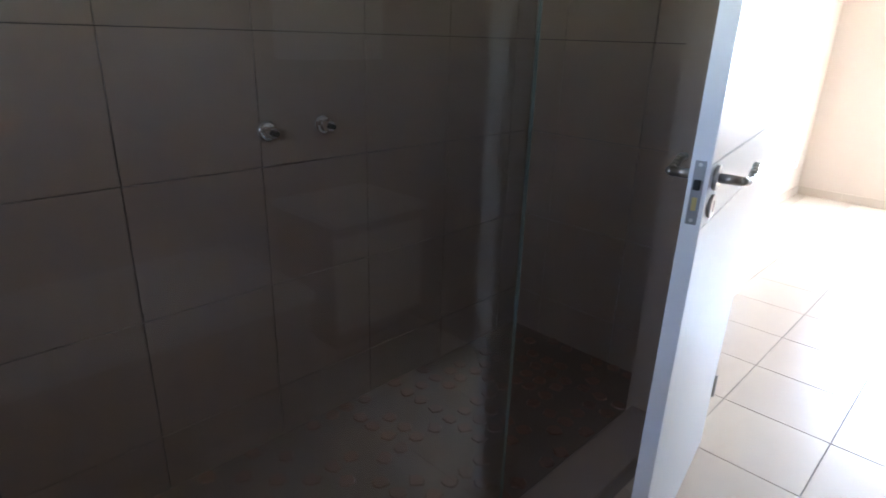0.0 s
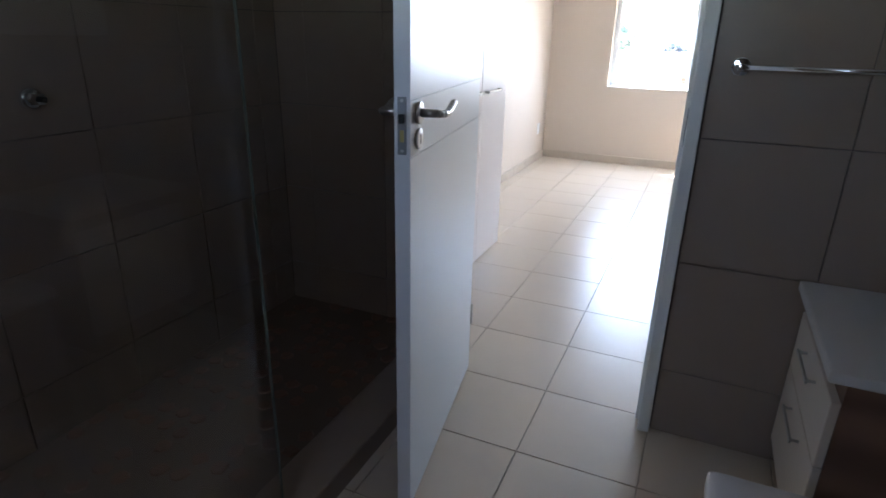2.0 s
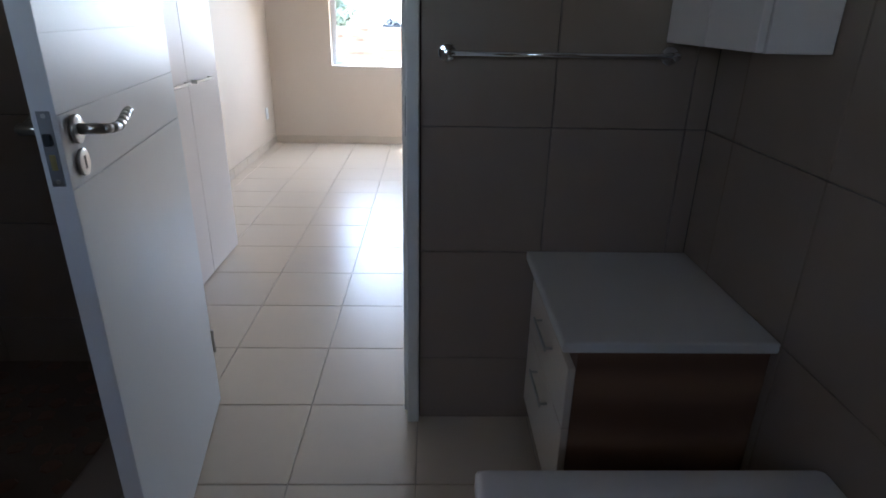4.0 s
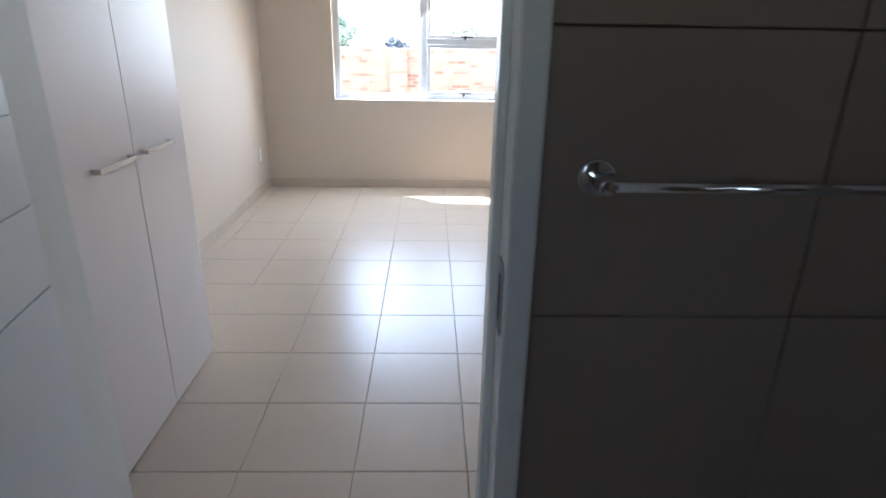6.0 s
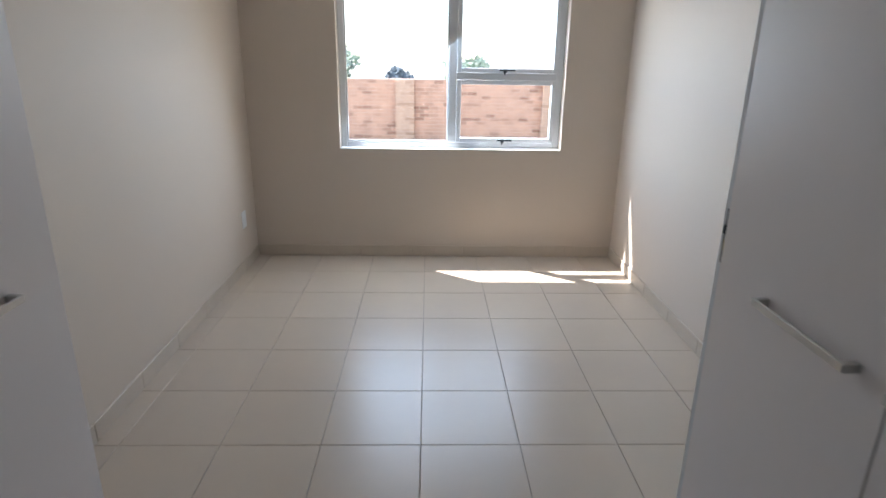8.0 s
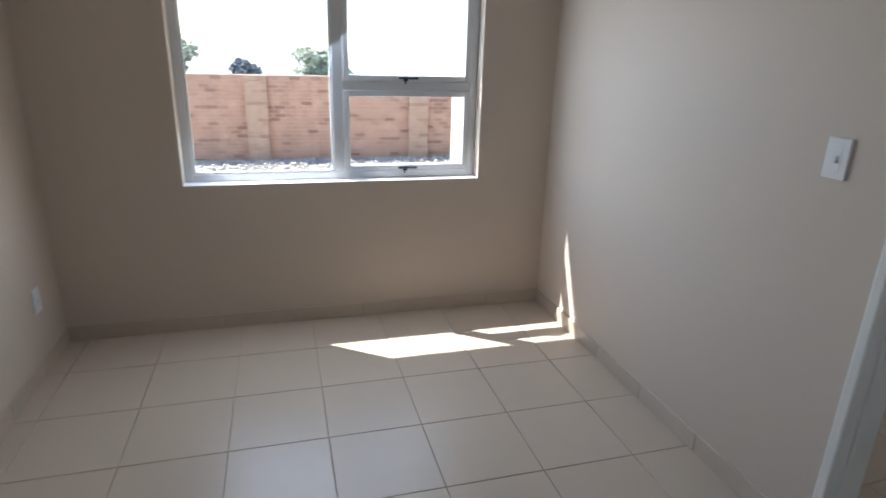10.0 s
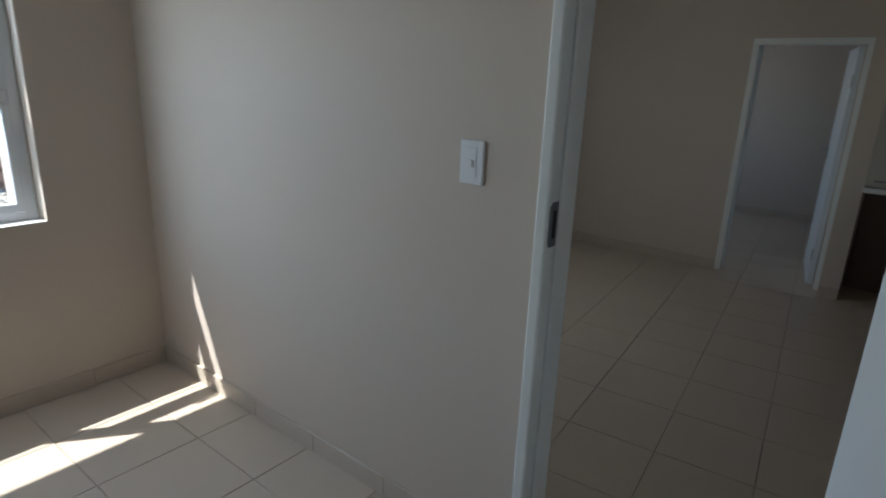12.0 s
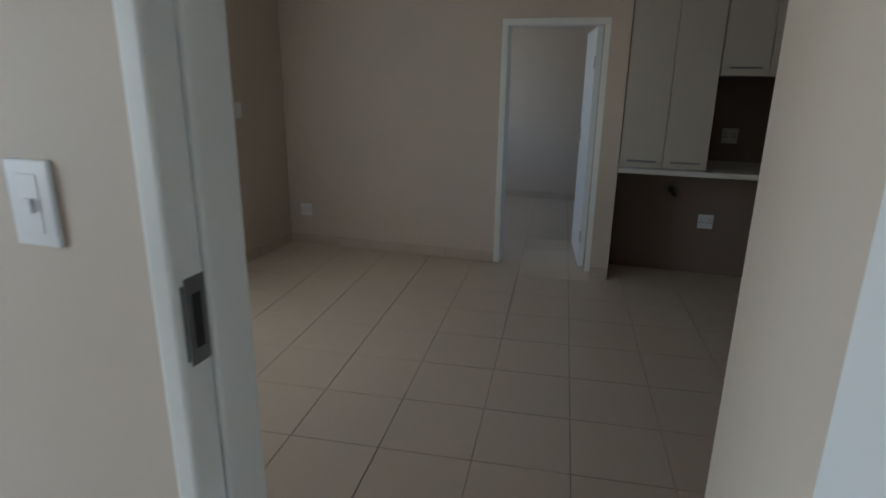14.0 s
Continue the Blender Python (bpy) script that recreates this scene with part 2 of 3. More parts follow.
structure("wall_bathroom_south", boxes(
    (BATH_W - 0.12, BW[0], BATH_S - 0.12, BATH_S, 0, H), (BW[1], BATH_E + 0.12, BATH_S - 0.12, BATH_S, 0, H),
    (BW[0], BW[1], BATH_S - 0.12, BATH_S, 0, BW[2]), (BW[0], BW[1], BATH_S - 0.12, BATH_S, BW[3], H)), M_WTILE, "brown tiled wall round the assumed, unseen bathroom window", "wall")
structure("wall_hinge_side", boxes((-0.53, -0.52, 0.033, 0.385, 0, H)), M_FRAME, "narrow white painted wall beside the bathroom door", "wall")
# living room
LX, LY = 5.40, 4.88
FD0, FD1, FDZ = 2.205, 2.985, 1.885
structure("wall_living_far", boxes((LX, LX + 0.14, FD1, LY, 0, H), (LX, LX + 0.14, FD0, FD1, FDZ, H)), M_WALL, "taupe painted living room wall", "wall")
structure("wall_kitchen_pier", boxes((5.25, 5.66, 2.07, FD0, 0, H)), M_WALL, "narrow painted wall pier beside the kitchen", "wall")
LW0, LW1 = 2.2, 3.7      # living room window opening
structure("wall_living_north", boxes((XR + 0.12, LW0, LY, LY + 0.14, 0, H), (LW1, 6.4, LY, LY + 0.14, 0, H), (7.6, 8.6, LY, LY + 0.14, 0, H),
    (LW0, LW1, LY, LY + 0.14, 0, 0.82), (LW0, LW1, LY, LY + 0.14, 1.98, H), (6.4, 7.6, LY, LY + 0.14, 0, 0.82), (6.4, 7.6, LY, LY + 0.14, 1.98, H)), M_WALL, "taupe painted living room wall", "wall")
structure("wall_kitchen", boxes((5.66, 5.80, -2.9, 2.14, 0, H)), M_SPLASH, "dark brown kitchen back wall", "wall")
structure("wall_living_south", boxes((1.40, 5.66, -2.9, -2.76, 0, H)), M_WALL, "plain beige wall", "wall")
structure("wall_far_room_east", boxes((8.28, 8.42, 0.0, LY, 0, H)), M_WALL, "plain wall of the far room", "wall")
structure("wall_far_room_south", boxes((5.80, 8.28, 0.6, 0.74, 0, H)), M_WALL, "plain wall of the far room", "wall")


# ---- skirting ----
def skirting(name, a, b, normal, z=0.085, t=0.011, piece=0.398):
    """A run of tile skirting along a wall, one piece a tile."""
    a, b, n = Vector(a), Vector(b), Vector(normal)
    run = (b - a).length
    u = (b - a).normalized()
    bed = boxes((0, run, -0.001, t - 0.004, 0, z - 0.003))
    m = Matrix((( u.x, n.x, 0, a.x), (u.y, n.y, 0, a.y), (0, 0, 1, 0), (0, 0, 0, 1)))
    ob = structure(name, bed, M_SKIRT, "beige tiled skirting along the wall", "skirting")
    ob.matrix_world = m
    s = 0.0
    cache = {}
    while s < run - 0.02:
        w = round(min(piece, run - s), 3)
        if w not in cache:
            cache[w] = mesh_of(box(0.001, w - 0.001, 0, t, 0, z, 0.0025), "skirting_tile", M_SKIRT)
        p = new("skirting_tile", cache[w])
        p.parent = ob
        p.location = (s, 0, 0)
        s += piece + 0.002
    return ob


skirting("baseboard_north", (XL, YW, 0), (XR, YW, 0), (0, -1, 0))
skirting("baseboard_east", (XR, YW - 0.011, 0), (XR, DY1 + 0.004, 0), (-1, 0, 0))
skirting("baseboard_west", (XL, 1.62, 0), (XL, YW - 0.011, 0), (1, 0, 0))
skirting("baseboard_living", (LX, FD1 + 0.01, 0), (LX, LY, 0), (-1, 0, 0))
skirting("baseboard_nib", (1.37, 1.862, 0), (1.85, 1.862, 0), (0, 1, 0))
skirting("baseboard_pier", (5.25, 2.07, 0), (5.25, FD0, 0), (-1, 0, 0))
skirting("baseboard_living_north", (XR + 0.2, LY, 0), (LX - 0.011, LY, 0), (0, -1, 0))
skirting("baseboard_far_room", (8.28, 0.74, 0), (8.28, LY, 0), (-1, 0, 0))


# ---- door frames ----
bath_frame = tagged(new("door_frame"), "white enamelled steel door frame of the bathroom", "door frame", kind="structure")
for side, x0, x1, sx in (("jamb", JX1, JX1 + 0.04, -1), ("jamb", JX0 - 0.126, JX0, 1)):
    bm = box(x0, x1, BATH_N - 0.03, 0.032, 0, DZ, 0.005, 2)
    s0, s1 = (x0 - 0.014, x0 + 0.001) if sx < 0 else (x1 - 0.001, x1 + 0.014)
    box(s0, s1, -0.03, 0.024, 0, DZ - 0.001, 0.004, 2, bm)
    part(side, bm, M_FRAME, bath_frame)
part("head", box(JX0 - 0.04, JX1 + 0.04, BATH_N - 0.03, 0.032, DZ, DZ + 0.05, 0.005, 2), M_FRAME, bath_frame)


def strike(parent, m):
    """Strike plate in its own frame: x along the jamb's depth, y out of the jamb, z up."""
    bm = box(-0.018, 0.018, 0, 0.002, -0.058, 0.058, 0.0008)
    p = part("strike_plate", bm, M_DULL, parent, "dull steel strike plate")
    p.matrix_world = m
    # black slab on the plate, coloured as the shade in the latch hole
    h = part("latch_hole", box(-0.008, 0.007, 0.0021, 0.003, -0.036, 0.036), M_BLACK, p)
    lip = part("lip", box(-0.024, -0.018, -0.004, 0.001, -0.05, 0.05, 0.001), M_DULL, p)
    return p


strike(bath_frame, Matrix(((0, -1, 0, JX1 - 0.0005), (1, 0, 0, -0.064), (0, 0, 1, 1.09), (0, 0, 0, 1))))

bed_frame = tagged(new("door_frame"), "white enamelled steel door frame between bedroom and living room", "door frame", kind="structure")
FX0, FX1 = 1.393, XR + 0.065
bm = box(FX0, FX1, DY1 - 0.035, DY1, 0, DZ, 0.006, 2)
box(FX0 + 0.05, FX1 - 0.006, DY1 - 0.045, DY1 - 0.034, 0, DZ - 0.001, 0.006, 2, bm)
part("jamb", bm, M_FRAME, bed_frame)
part("head", box(FX0, FX1, 1.864, DY1, DZ, DZ + 0.045, 0.006, 2), M_FRAME, bed_frame)
strike(bed_frame, Matrix(((1, 0, 0, FX0 + 0.034), (0, -1, 0, DY1 - 0.0355), (0, 0, 1, 1.16), (0, 0, 0, 1))))

far_frame = tagged(new("door_frame"), "white steel door frame of the far room", "door frame", kind="structure")
part("jamb", box(LX - 0.012, LX + 0.15, FD1 - 0.045, FD1 + 0.004, 0, FDZ - 0.045, 0.005, 2), M_FRAME, far_frame)
part("jamb", box(LX - 0.012, LX + 0.15, FD0 - 0.003, FD0 + 0.045, 0, FDZ - 0.045, 0.005, 2), M_FRAME, far_frame)
part("head", box(LX - 0.012, LX + 0.15, FD0 - 0.003, FD1 + 0.004, FDZ - 0.045, FDZ + 0.003, 0.005, 2), M_FRAME, far_frame)


# ---- doors ----
def lever(parent, x, y, z, side, along):
    """Lever handle on a door face at local x, y, z; side is the sign of y outwards."""
    h = part("handle", rod((x, y, z), (x, y + side * 0.008, z), 0.027, seg=28, bevel=0.002), M_STEEL, parent, "brushed steel lever handle", True)
    bm = rod((x, y + side * 0.004, z), (x, y + side * 0.052, z), 0.0105, seg=20)
    pts = [(0, 0.050, 0), (0.014, 0.057, -0.002), (0.045, 0.060, -0.004), (0.066, 0.061, 0.0), (0.082, 0.061, 0.005), (0.097, 0.061, 0.010), (0.113, 0.060, 0.013), (0.130, 0.058, 0.013)]
    for (a0, a1, a2), (b0, b1, b2) in zip(pts, pts[1:]):
        rod((x + along * a0, y + side * a1, z + a2), (x + along * b0, y + side * b1, z + b2), 0.0095, seg=16, bm=bm)
    part("lever", bm, M_STEEL, h, smooth=True)
    e = part("escutcheon", rod((x, y, z - 0.062), (x, y + side * 0.007, z - 0.062), 0.026, seg=28, bevel=0.002), M_STEEL, parent, "round steel key escutcheon", True)
    # keyhole is a black slab, its inner shade given by colour
    part("keyhole", box(x - 0.004, x + 0.004, min(y + side * 0.0075, y + side * 0.0071), max(y + side * 0.0075, y + side * 0.0071), z - 0.074, z - 0.05), M_BLACK, e)


def door_leaf(name, label, hinge, tip, height, handle_z, grooves, lock=True, levers=True):
    """A leaf from hinge to tip; local x runs to the tip, y is across."""
    hx, hy = hinge
    L = math.hypot(tip[0] - hx, tip[1] - hy)
    t = thing(name, label, "door", m=pose(hx, hy, 0.008, 0, 0, math.degrees(math.atan2(tip[1] - hy, tip[0] - hx))))
    T = 0.02
    # leaf: a core with boards on both faces, cut by grooves
    cuts = sorted(grooves)
    core = part("core", box(0.001, L - 0.001, -T + 0.004, T - 0.004, 0.001, height - 0.001), M_DOOR, t)
    for s in (-1, 1):
        z0a, z0b = 0.0, 0.0
        for ca, cb in cuts + [(height, height)]:
            bm = bmesh.new()
            g = 0.002
            top_a, top_b = (ca - g, cb - g) if (ca, cb) != (height, height) else (height, height)
            ya, yb = sorted((s * (T - 0.004), s * T))
            vs = [bm.verts.new(v) for v in ((0, ya, z0a), (L, ya, z0b), (L, ya, top_b), (0, ya, top_a), (0, yb, z0a), (L, yb, z0b), (L, yb, top_b), (0, yb, top_a))]
            for f in ((0, 1, 2, 3), (7, 6, 5, 4), (0, 4, 5, 1), (1, 5, 6, 2), (2, 6, 7, 3), (3, 7, 4, 0)):
                bm.faces.new([vs[i] for i in f])
            bmesh.ops.recalc_face_normals(bm, faces=bm.faces)
            part("panel", bm, M_DOOR, t)
            z0a, z0b = ca + g, cb + g
    # edge strip
    part("edge_strip", box(L - 0.0005, L + 0.003, -T, T, 0, height, 0.001), M_DOOR, t)
    if levers:
        lever(t, L - 0.06, T, handle_z, 1, -1)
        lever(t, L - 0.06, -T, handle_z, -1, -1)
    if lock:
        k = part("lock_plate", box(L + 0.0025, L + 0.005, -0.011, 0.011, handle_z - 0.092, handle_z + 0.042, 0.0006), M_DULL, t, "dull steel mortice lock face plate")
        part("latch", box(L + 0.0045, L + 0.013, -0.007, 0.007, handle_z - 0.018, handle_z + 0.004, 0.002), M_DARKMETAL, k)
        part("bolt", box(L + 0.0045, L + 0.0062, -0.005, 0.005, handle_z - 0.062, handle_z - 0.034, 0.0005), M_BRASS, k)
        for dz in (-0.083, 0.034):
            part("screw", rod((L + 0.0045, 0, handle_z + dz), (L + 0.006, 0, handle_z + dz), 0.004, seg=10), M_STEEL, k)
    for z in (0.25, height - 0.25):
        part("hinge", rod((0, T + 0.003, z - 0.045), (0, T + 0.003, z + 0.045), 0.006, seg=10), M_STEEL, t)
    return t


door_leaf("door_1", "white painted bathroom door with routed grooves standing ajar", (-0.368, 0.024), (-0.232, -0.785), 1.90, 1.155,
          [(1.055, 1.055), (1.19, 1.19), (1.325, 1.325), (1.46, 1.46)])
door_leaf("door_2", "white painted bedroom door open against the wardrobe", (1.352, 1.868), (0.74, 1.735), 1.90, 1.10, [], levers=False)
door_leaf("door_3", "white painted door of the far room standing open", (5.49, 2.285), (6.22, 2.40), 1.83, 1.03, [])


# ---- bedroom window ----
win = tagged(new("window_1"), "aluminium framed bedroom window with a fixed pane and two top-hung sashes", "window", kind="structure")
GY = YW + 0.09      # inner face of the frame
fw = 0.045


def bar(name, x0, x1, z0, z1, parent, y0=GY, y1=GY + 0.05, m=M_ALU):
    return part(name, box(x0, x1, y0, y1, z0, z1, 0.003), m, parent)


MX0, MX1, TZ0, TZ1 = 0.169, 0.229, 1.338, 1.387
wf = bar("window_frame", WX0, WX0 + fw, WZ0, WZ1, win)
bar("side_bar", WX1 - fw, WX1, WZ0, WZ1, wf)
bar("bottom_bar", WX0 + fw, WX1 - fw, WZ0, WZ0 + fw, wf)
bar("top_bar", WX0 + fw, WX1 - fw, WZ1 - fw, WZ1, wf)
bar("mullion", MX0, MX1, WZ0 + fw, WZ1 - fw, win, GY - 0.004, GY + 0.054)
bar("transom", MX1, WX1 - fw, TZ0, TZ1, win)
for z0, z1 in ((WZ0 + fw, TZ0), (TZ1, WZ1 - fw)):
    x0, x1 = MX1, WX1 - fw
    s = 0.034
    sash = bar("sash", x0 + 0.001, x0 + s, z0 + 0.001, z1 - 0.001, win, GY - 0.012, GY + 0.03)
    bar("sash_bar", x1 - s, x1 - 0.001, z0 + 0.001, z1 - 0.001, sash, GY - 0.012, GY + 0.03)
    bar("sash_bar", x0 + s, x1 - s, z0 + 0.001, z0 + s, sash, GY - 0.012, GY + 0.03)
    bar("sash_bar", x0 + s, x1 - s, z1 - s, z1 - 0.001, sash, GY - 0.012, GY + 0.03)
    g = part("pane", box(x0 + s, x1 - s, GY + 0.008, GY + 0.012, z0 + s, z1 - s), M_GLASS, win)
    g.visible_shadow = False
    c = (x0 + x1) / 2
    st = part("stay_handle", box(c - 0.06, c + 0.055, GY - 0.034, GY - 0.022, z0 + 0.014, z0 + 0.027, 0.004, 2), M_DARKMETAL, win, "black casement stay handle")
    part("stay_base", box(c - 0.03, c - 0.005, GY - 0.03, GY - 0.011, z0 + 0.002, z0 + 0.03, 0.003), M_DARKMETAL, st)
    part("stay_peg", rod((c - 0.02, GY - 0.028, z0 - 0.012), (c - 0.02, GY - 0.028, z0 + 0.014), 0.005, seg=10), M_DARKMETAL, st)
g = part("pane", box(WX0 + fw, MX0, GY + 0.018, GY + 0.022, WZ0 + fw, WZ1 - fw), M_GLASS, win)
g.visible_shadow = False
for x0, x1 in ((WX0 + fw, MX0),):
    bar("glazing_bead", x0, x0 + 0.012, WZ0 + fw, WZ1 - fw, win, GY + 0.004, GY + 0.018)
    bar("glazing_bead", x1 - 0.012, x1, WZ0 + fw, WZ1 - fw, win, GY + 0.004, GY + 0.018)
    bar("glazing_bead", x0 + 0.012, x1 - 0.012, WZ0 + fw, WZ0 + fw + 0.012, win, GY + 0.004, GY + 0.018)
part("window_sill", box(WX0, WX1, YW + 0.0005, GY, WZ0 - 0.001, WZ0 + 0.004), M_PLASTIC, win, "white painted inner window sill")
live_win = tagged(new("window_3"), "aluminium framed living room window", "window", kind="structure")
lf = bar("window_frame", LW0, LW0 + fw, 0.82, 1.98, live_win, LY + 0.05, LY + 0.10)
bar("side_bar", LW1 - fw, LW1, 0.82, 1.98, lf, LY + 0.05, LY + 0.10)
bar("bottom_bar", LW0 + fw, LW1 - fw, 0.82, 0.82 + fw, lf, LY + 0.05, LY + 0.10)
bar("top_bar", LW0 + fw, LW1 - fw, 1.98 - fw, 1.98, lf, LY + 0.05, LY + 0.10)
g = part("pane", box(LW0 + fw, LW1 - fw, LY + 0.07, LY + 0.074, 0.82 + fw, 1.98 - fw), M_GLASS, live_win)
g.visible_shadow = False
# assumed window out of view, added with its opening to light the bathroom
unseen_bath_win = tagged(new("window_2_unseen"), "small aluminium framed bathroom window, unseen and assumed", "window", kind="structure")
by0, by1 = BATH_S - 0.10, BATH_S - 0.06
bf = bar("window_frame", BW[0], BW[0] + 0.04, BW[2], BW[3], unseen_bath_win, by0, by1)
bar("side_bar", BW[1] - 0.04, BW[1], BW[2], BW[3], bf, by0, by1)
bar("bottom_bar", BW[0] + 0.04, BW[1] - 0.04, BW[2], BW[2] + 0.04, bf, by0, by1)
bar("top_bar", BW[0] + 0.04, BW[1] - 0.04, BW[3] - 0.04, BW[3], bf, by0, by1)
g = part("pane", box(BW[0] + 0.04, BW[1] - 0.04, by0 + 0.018, by0 + 0.022, BW[2] + 0.04, BW[3] - 0.04), M_GLASS, unseen_bath_win)
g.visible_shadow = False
# plastered outer reveal on the sunny side
structure("window_reveal", boxes((WX1 + 0.001, WX1 + 0.22, YW + 0.15, YW + 0.36, -0.3, 2.3)), M_PLASTER, "yellow plastered outer window surround", "wall")
# second box is unseen, added to keep sun out of the living room window
structure("roof_overhang_and_sun_block", boxes((-2.2, 1.85, YW + 0.15, 5.165, 2.33, 2.41), (1.85, 8.8, YW + 0.15, 6.6, 2.33, 2.41)), M_ROOF, "plain roof overhang, with an added unseen part blocking sun from the living room", "roof")
structure("wall_wing", boxes((1.238, 1.85, YW + 0.36, 6.13, -0.6, 2.33)), M_CREAM, "sunlit cream plastered house wall", "wall")


# ---- wardrobes ----
def pull(parent, x, side, y0, y1, z):
    """Flat bar pull on a door face at x; side is the way out."""
    bm = box(*sorted((x + side * 0.024, x + side * 0.030)), y0, y1, z - 0.008, z + 0.008, 0.0015)
    h = part("handle", bm, M_STEEL, parent, "brushed steel bar handle")
    for y in (y0 + 0.006, y1 - 0.006):
        part("post", box(*sorted((x, x + side * 0.025)), y - 0.006, y + 0.006, z - 0.008, z + 0.008, 0.001), M_STEEL, h)


def wardrobe(label, xback, xfront, y0, y1, splits, handles, hz):
    side = 1 if xfront > xback else -1
    t = thing("wardrobe", label, "wardrobe", "built-in wardrobes of the bedroom", pose(0, 0, 0))
    xd = xfront - side * 0.018
    part("body", box(*sorted((xback, xd - side * 0.002)), y0, y1, 0, H - 0.02), M_WHITE, t)
    edges = [y0] + splits + [y1]
    for i, (a, b) in enumerate(zip(edges, edges[1:])):
        d = part("door", box(*sorted((xd, xfront)), a + 0.002, b - 0.002, 0.012, H - 0.03, 0.0015), M_WHITE, t)
        h0, h1 = handles[i]
        pull(d, xfront, side, h0, h1, hz)
    # thin dark sheet behind the doors, its colour standing for shade in the gaps
    part("gap_shadow", box(*sorted((xd - side * 0.0018, xd - side * 0.0006)), y0 + 0.003, y1 - 0.003, 0.002, H - 0.03), M_GAP, t)
    return t


wardrobe("tall white three-door built-in wardrobe with steel bar handles", XL, -0.765, 0.39, 1.608, [0.745, 1.18],
         [(0.56, 0.70), (0.905, 1.14), (1.222, 1.455)], 1.036)
wardrobe("tall white three-door wardrobe beside the bedroom door", XR, 0.682, 0.033, 1.644, [0.605, 1.13],
         [(0.36, 0.565), (0.87, 1.11), (1.19, 1.452)], 1.037)


# ---- switches and sockets ----
def plate(name, label, category, m, w, h, kind):
    """Wall plate: local x across, y up, z out of the wall."""
    t = thing(name, label, category, m=m)
    part("cover", box(-w / 2, w / 2, -h / 2, h / 2, 0, 0.009, 0.003, 2), M_PLASTIC, t)
    if kind == "switch":
        f = part("rocker_frame", box(-0.018, 0.018, -0.042, 0.042, 0.0085, 0.0105, 0.001), M_PLASTIC, t)
        part("rocker", box(-0.0065, 0.0065, -0.012, 0.008, 0.0105, 0.016, 0.001), M_PLASTIC, t)
    else:
        for sx in ((-0.03, 0.03) if w > 0.09 else (0,)):
            for dx, dy in ((0, 0.014), (-0.011, -0.008), (0.011, -0.008)):
                # black discs, their colour standing for shade in the pin holes
                part("pin_hole", rod((sx + dx, dy, 0.0088), (sx + dx, dy, 0.0096), 0.0042, seg=10), M_BLACK, t)
        part("rocker", box(0.014, 0.024, 0.022, 0.036, 0.009, 0.012, 0.001), M_PLASTIC, t)
    return t


def facing(n, at_):
    n = Vector(n)
    z = Vector((0, 0, 1))
    x = z.cross(n)
    return Matrix(((x.x, z.x, n.x, at_[0]), (x.y, z.y, n.y, at_[1]), (x.z, z.z, n.z, at_[2]), (0, 0, 0, 1)))


plate("light_switch", "white one-lever light switch on the beige wall", "light switch", facing((-1, 0, 0), (XR - 0.0002, 2.838, 1.28)), 0.078, 0.122, "switch")
plate("wall_socket", "white blank wall socket plate low on the bedroom wall", "socket", facing((1, 0, 0), (XL + 0.0002, 4.475, 0.365)), 0.078, 0.12, "switch")
plate("wall_socket", "white power socket low on the living room wall", "socket", facing((-1, 0, 0), (LX - 0.0002, 4.71, 0.31)), 0.11, 0.11, "socket")
plate("wall_socket", "white power socket on the kitchen splashback", "socket", facing((-1, 0, 0), (5.6598, 1.30, 1.08)), 0.11, 0.11, "socket")
plate("wall_socket", "white power socket low on the kitchen wall", "socket", facing((-1, 0, 0), (5.6598, 1.38, 0.42)), 0.11, 0.11, "socket")
plate("light_switch", "white light switch on the living room wall", "light switch", facing((0, -1, 0), (4.75, LY - 0.0002, 1.2)), 0.072, 0.118, "switch")


# ---- kitchen in the living room ----
def kitchen_cabinet(label, x0, x1, y0, y1, z0, z1, n):
    t = thing("kitchen_cabinet", label, "cabinet", "kitchen wall cabinets")
    part("body", box(x0 + 0.02, x1, y0, y1, z0, z1), M_KITCHEN, t)
    w = (y1 - y0) / n
    for i in range(n):
        a, b = y0 + i * w, y0 + (i + 1) * w
        d = part("door", box(x0, x0 + 0.018, a + 0.002, b - 0.002, z0 + 0.002, z1, 0.0015), M_KITCHEN, t)
        h = part("handle", box(x0 - 0.028, x0 - 0.022, a + 0.045, b - 0.045, z0 + 0.040, z0 + 0.052, 0.001), M_DULL, d, "dull steel bar handle")
        for y in (a + 0.055, b - 0.055):
            part("post", rod((x0 - 0.023, y, z0 + 0.046), (x0, y, z0 + 0.046), 0.005, seg=8), M_DULL, h)


kitchen_cabinet("tall cream two-door kitchen cabinet standing on the counter", 5.02, 5.655, 1.512, 2.062, 0.896, 2.3, 2)
kitchen_cabinet("cream kitchen wall cabinet above the counter", 5.02, 5.655, 0.96, 1.508, 1.50, 2.3, 2)
tagged(part("kitchen_counter", box(4.97, 5.657, 0.3, 2.066, 0.858, 0.894, 0.006, 2), M_COUNTER), "pale stone-look kitchen counter over an open appliance space", "counter")
tagged(part("counter_support", box(5.0, 5.655, 0.30, 0.33, 0.0, 0.857), M_KITCHEN), "cream counter end panel on the floor", "panel")
pipe = thing("water_tap", "small dark washing machine tap under the counter", "tap")
part("valve", rod((5.61, 1.66, 0.66), (5.66, 1.66, 0.66), 0.022, seg=16), M_DARKMETAL, pipe)
part("spout", rod((5.615, 1.66, 0.66), (5.60, 1.63, 0.61), 0.010, seg=12), M_DARKMETAL, pipe)

